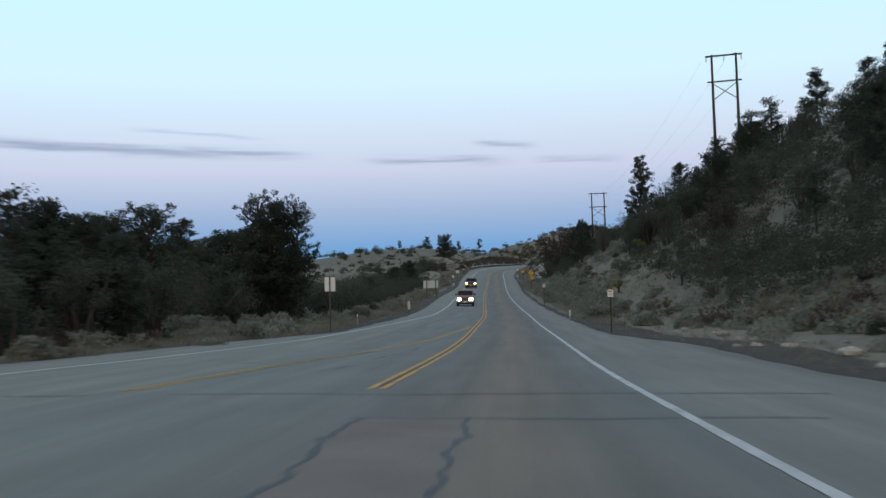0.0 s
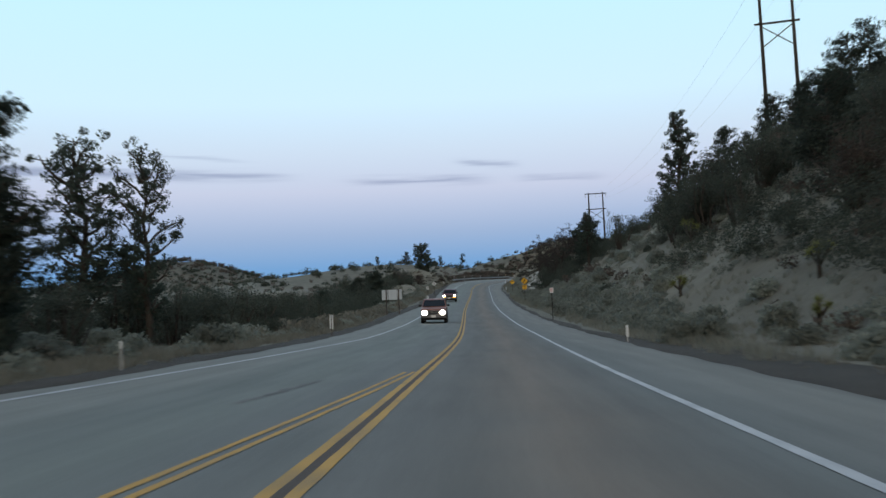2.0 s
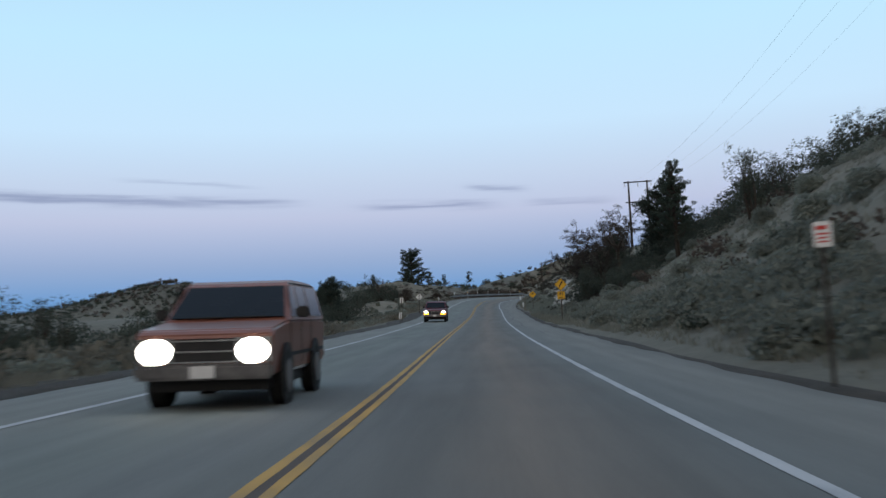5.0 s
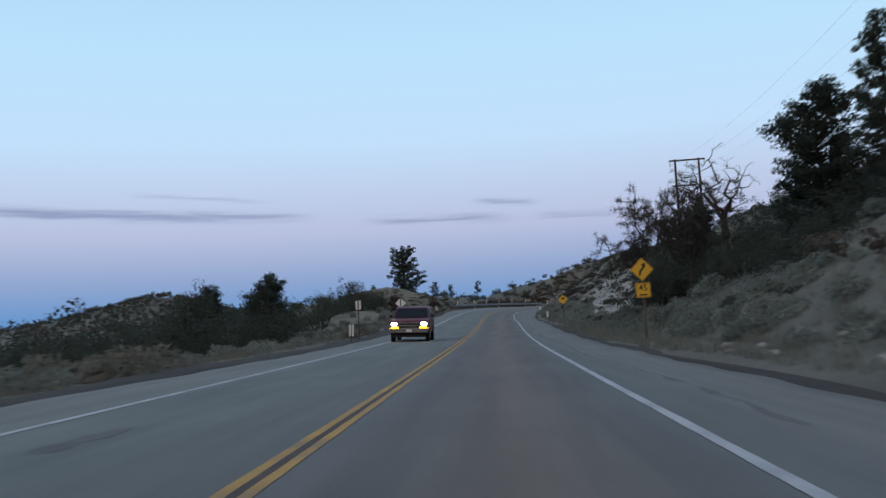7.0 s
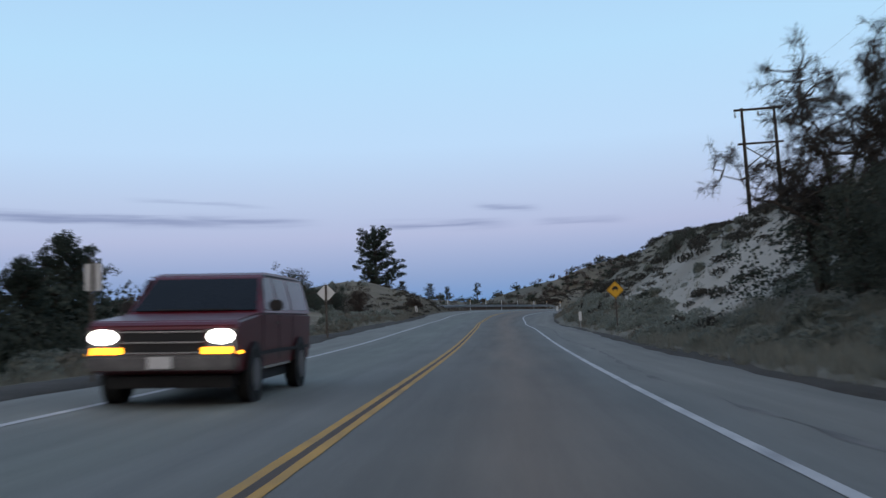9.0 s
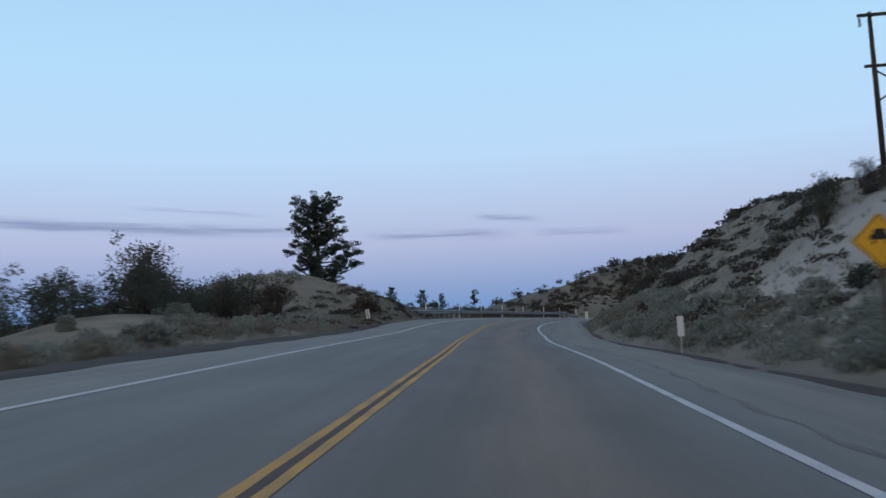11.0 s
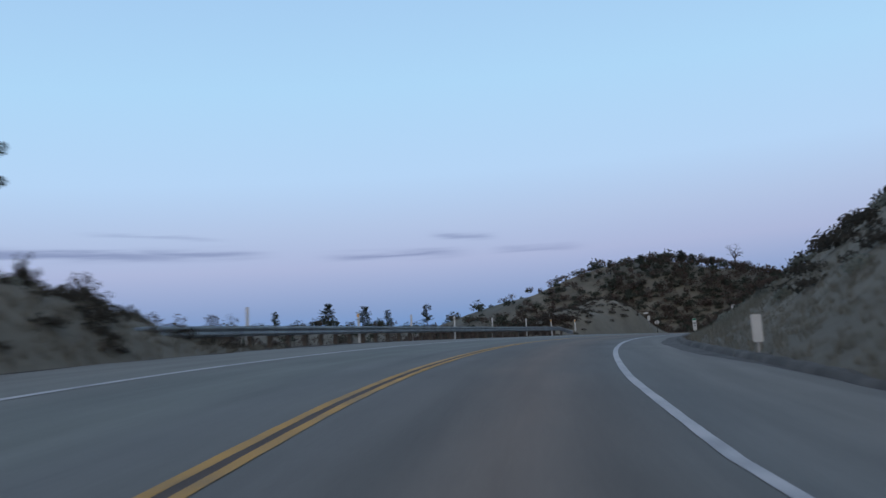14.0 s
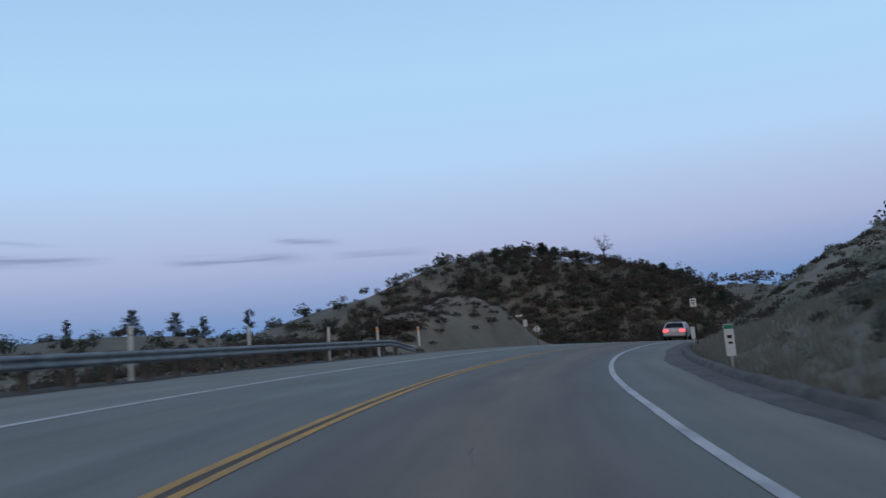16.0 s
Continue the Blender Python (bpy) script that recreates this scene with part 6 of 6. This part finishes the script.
def wagon(name, label, m, colour, L, W, H, belt, hood, nose, lamp_w, lamp_h, amber):
    """Boxy long-roofed wagon seen mostly from the front. Local +y is forward, y = 0 at the rear."""
    e = holder(name, label, "car", m)
    half = W / 2
    roof = half * 0.84

    def wide(z):
        return half * (0.94 + 0.06 * min(1, max(0, (z - 0.35) / 0.3))) if z < belt else half + (roof - half) * (z - belt) / (H - belt)

    body = part("body", shell([(0, 0.42), (0.0, belt - 0.05), (0.05, belt), (L - hood, belt + 0.02), (L - 0.12, belt - 0.08), (L, belt - 0.16), (L, 0.48), (L - 0.25, 0.42), (0.2, 0.42)], wide), colour, e)
    cab = [(0.04, belt - 0.03), (0.14, H - 0.1), (0.3, H - 0.02), (1.2, H), (L - hood - 0.95, H), (L - hood - 0.75, H - 0.05), (L - hood + 0.05, belt - 0.02)]
    part("roof", shell(cab, wide, 0.035), colour, e)
    y0, z0, y1, z1 = L - hood - 0.03, belt + 0.06, L - hood - 0.70, H - 0.10
    k = 0.012
    part("windscreen", pane([(-wide(z0) * 0.92, y0 + k, z0), (wide(z0) * 0.92, y0 + k, z0), (wide(z1) * 0.9, y1 + k + 0.02, z1), (-wide(z1) * 0.9, y1 + k + 0.02, z1)]), M_GLASS, e)
    part("rear_window", pane([(-wide(z0) * 0.85, 0.055, z0), (wide(z0) * 0.85, 0.055, z0), (wide(z1) * 0.82, 0.125, z1), (-wide(z1) * 0.82, 0.125, z1)]), M_GLASS, e)
    span = [(0.3, L * 0.30), (L * 0.33, L * 0.50), (L * 0.53, L - hood - 0.55)]
    for sx in (-1, 1):
        for a, b in span:
            b2 = b + 0.36 if b > L - hood - 0.6 else b
            part("side_window", pane([(sx * (wide(z0) + 0.004), a, z0), (sx * (wide(z0) + 0.004), b2, z0), (sx * (wide(z1) + 0.004), b, z1), (sx * (wide(z1) + 0.004), a + 0.04, z1)]), M_GLASS, e)
        part("side_moulding", box((0.014, L * 0.8, 0.05), (sx * (half + 0.004), L * 0.46, 0.66), 0.004), M_TRIM, e)
        part("sill_strip", box((0.02, L * 0.42, 0.045), (sx * (half - 0.05), L * 0.48, 0.44), 0.006), M_CHROME, e, "bright metal sill strip")
        part("drip_rail", box((0.02, L - hood - 1.2, 0.02), (sx * (wide(H - 0.06) + 0.004), (L - hood) * 0.47, H - 0.06), 0.004), M_TRIM, e)
        for y in (L * 0.315, L * 0.515, L - hood - 0.05):
            part("door_seam", box((0.006, 0.014, belt - 0.52), (sx * (half + 0.001), y, 0.52 + (belt - 0.52) / 2), 0), M_TRIM, e)
        mir = part("mirror", box((0.2, 0.1, 0.16), (sx * (half + 0.12), L - hood - 0.35, belt + 0.12), 0.03), M_TRIM, e)
        part("door_handle", box((0.02, 0.14, 0.03), (sx * (half + 0.008), L * 0.54, belt - 0.13), 0.006), M_CHROME, e)
    part("front_bumper", box((W * 1.0, 0.16, 0.20), (0, L + 0.03, belt - 0.62), 0.04), M_BUMPER, e, "dull chrome front bumper")
    part("rear_bumper", box((W * 0.98, 0.14, 0.18), (0, -0.03, belt - 0.56), 0.04), M_CHROME, e)
    part("grille", box((W * 0.56, 0.03, nose), (0, L + 0.005, belt - 0.20 - nose / 2), 0.008), M_TRIM, e)
    for i in range(3):
        part("grille_bar", box((W * 0.55, 0.03, 0.022), (0, L + 0.02, belt - 0.22 - nose * (i + 0.05) / 2.2), 0.004), M_CHROME, e)
    for sx in (-1, 1):
        bz = part("lamp_bezel", box((lamp_w + 0.06, 0.03, nose + 0.02), (sx * (half - 0.05 - lamp_w / 2), L + 0.006, belt - 0.20 - nose / 2), 0.01), M_CHROME, e)
        bm = disc(0.5, 0.03, (0, 0, 0), ALONG, 24, 0.004)
        bmesh.ops.transform(bm, matrix=Matrix.Translation((sx * (half - 0.05 - lamp_w / 2), L + 0.026, belt - 0.19 - lamp_h / 2)) @ Matrix.Diagonal((lamp_w, 1, lamp_h, 1)), verts=bm.verts)
        part("headlamp", bm, M_HEAD, e, "lit white headlamp")
        if amber:
            part("turn_lamp", box((lamp_w * 1.2, 0.02, 0.085), (sx * (half - 0.1 - lamp_w / 2), L + 0.03, belt - 0.2 - nose + 0.03), 0.006), M_TURN, e, "lit amber lamp")
            part("side_marker", box((0.02, 0.18, 0.04), (sx * (half + 0.004), L - 0.14, belt - 0.20 - nose), 0.004), M_TURN, e, "lit amber lamp")
        part("tail_lamp", box((0.14, 0.03, 0.3), (sx * (half - 0.1), -0.005, belt - 0.25), 0.01), M_RED, e)
        part("wiper", box((0.5, 0.015, 0.015), (sx * 0.3, L - hood - 0.01, belt + 0.07), 0), M_TRIM, e)
    part("number_plate", box((0.31, 0.012, 0.155), (0, L + 0.118, belt - 0.62)), M_PLATE, e)
    part("underbody", box((W * 0.86, L * 0.9, 0.16), (0, L * 0.5, 0.32), 0.02), M_TRIM, e)
    wheels(e, L, half, L - 0.95, 1.05, 0.38)
    return e


def on_lane(s, v, yaw):
    x, y, z = on_road(s, v)
    x2, y2, z2 = on_road(s + 4, v)
    grade = math.degrees(math.atan2(float(z2 - z), 4.0))
    bank = float(np.interp(s, BANK_S, BANK_D))
    m = pose(float(x), float(y), float(z) + 0.002, 0, 0, heading(s)) @ pose(0, 0, 0, grade, bank, 0)
    return m @ pose(0, 0, 0, 0, 0, yaw)


P_RED, P_BROWN, P_WHITE = paint("dark_red_paint", (0.095, 0.006, 0.013)), paint("red_brown_paint", (0.21, 0.085, 0.06)), paint("silver_white_paint", (0.42, 0.42, 0.44))
wagon("red_wagon", "dark red full-size wagon with lit headlamps on the far lane", on_lane(195.4 + 5.3, -2.75, 180), P_RED, 5.3, 1.98, 1.84, 1.21, 1.45, 0.30, 0.33, 0.20, True)
# headlamp discs larger than the lamps: their glare is put into the shape
wagon("brown_utility_wagon", "red-brown utility wagon with glaring headlamps on the far lane", on_lane(113.0 + 4.5, -2.05, 180), P_BROWN, 4.5, 1.78, 1.72, 1.12, 1.25, 0.30, 0.42, 0.34, False)


def hatchback(m):
    """Small pale hatchback seen from behind, its tail lamps lit."""
    L, W, H, belt = 4.3, 1.76, 1.44, 0.92
    half = W / 2
    e = holder("silver_hatchback", "silver-white hatchback with lit red tail lamps on the road", "car", m)

    def wide(z):
        return half * (0.93 + 0.07 * min(1, max(0, (z - 0.3) / 0.3))) if z < belt else half + (half * 0.74 - half) * (z - belt) / (H - belt)

    part("body", shell([(0.05, 0.34), (0.0, 0.55), (0.03, 0.86), (0.18, belt), (L - 1.25, belt), (L - 0.4, belt - 0.12), (L, 0.68), (L, 0.36), (L - 0.2, 0.28), (0.2, 0.28)], wide, 0.05), P_WHITE, e)
    part("roof", shell([(0.16, belt - 0.03), (0.75, H - 0.08), (1.2, H), (2.3, H - 0.01), (2.7, H - 0.1), (L - 1.2, belt - 0.02)], wide, 0.04), P_WHITE, e)
    part("rear_window", pane([(-wide(1.0) * 0.86, 0.245, 1.0), (wide(1.0) * 0.86, 0.245, 1.0), (wide(1.33) * 0.86, 0.665, 1.33), (-wide(1.33) * 0.86, 0.665, 1.33)]), M_GLASS, e)
    part("windscreen", pane([(-wide(1.0) * 0.9, L - 1.28, 1.0), (wide(1.0) * 0.9, L - 1.28, 1.0), (wide(1.33) * 0.9, 2.72, 1.33), (-wide(1.33) * 0.9, 2.72, 1.33)]), M_GLASS, e)
    for sx in (-1, 1):
        for a, b, c, d in ((0.75, 1.5, 0.95, 1.5), (1.56, 2.75, 1.56, 2.45)):
            part("side_window", pane([(sx * (wide(0.98) + 0.004), a, 0.98), (sx * (wide(0.98) + 0.004), b, 0.98), (sx * (wide(1.32) + 0.004), d, 1.32), (sx * (wide(1.32) + 0.004), c, 1.32)]), M_GLASS, e)
        part("tail_lamp", box((0.40, 0.05, 0.17), (sx * (half - 0.23), -0.005, 0.76), 0.02), M_TAIL, e, "lit red tail lamp")
        part("mirror", box((0.16, 0.1, 0.12), (sx * (half + 0.09), L - 1.5, 0.98), 0.03), M_TRIM, e)
    part("rear_bumper", box((W * 0.97, 0.14, 0.2), (0, 0.01, 0.45), 0.05), P_WHITE, e)
    part("number_plate", box((0.31, 0.012, 0.155), (0, -0.035, 0.74)), M_PLATE, e)
    part("rear_spoiler", box((W * 0.62, 0.16, 0.03), (0, 0.72, H - 0.05), 0.01), P_WHITE, e)
    part("underbody", box((W * 0.86, L * 0.9, 0.14), (0, L * 0.5, 0.27), 0.02), M_TRIM, e)
    wheels(e, L, half, L - 0.85, 0.75, 0.31)
    return e


hatchback(on_lane(406, 1.8, 0))
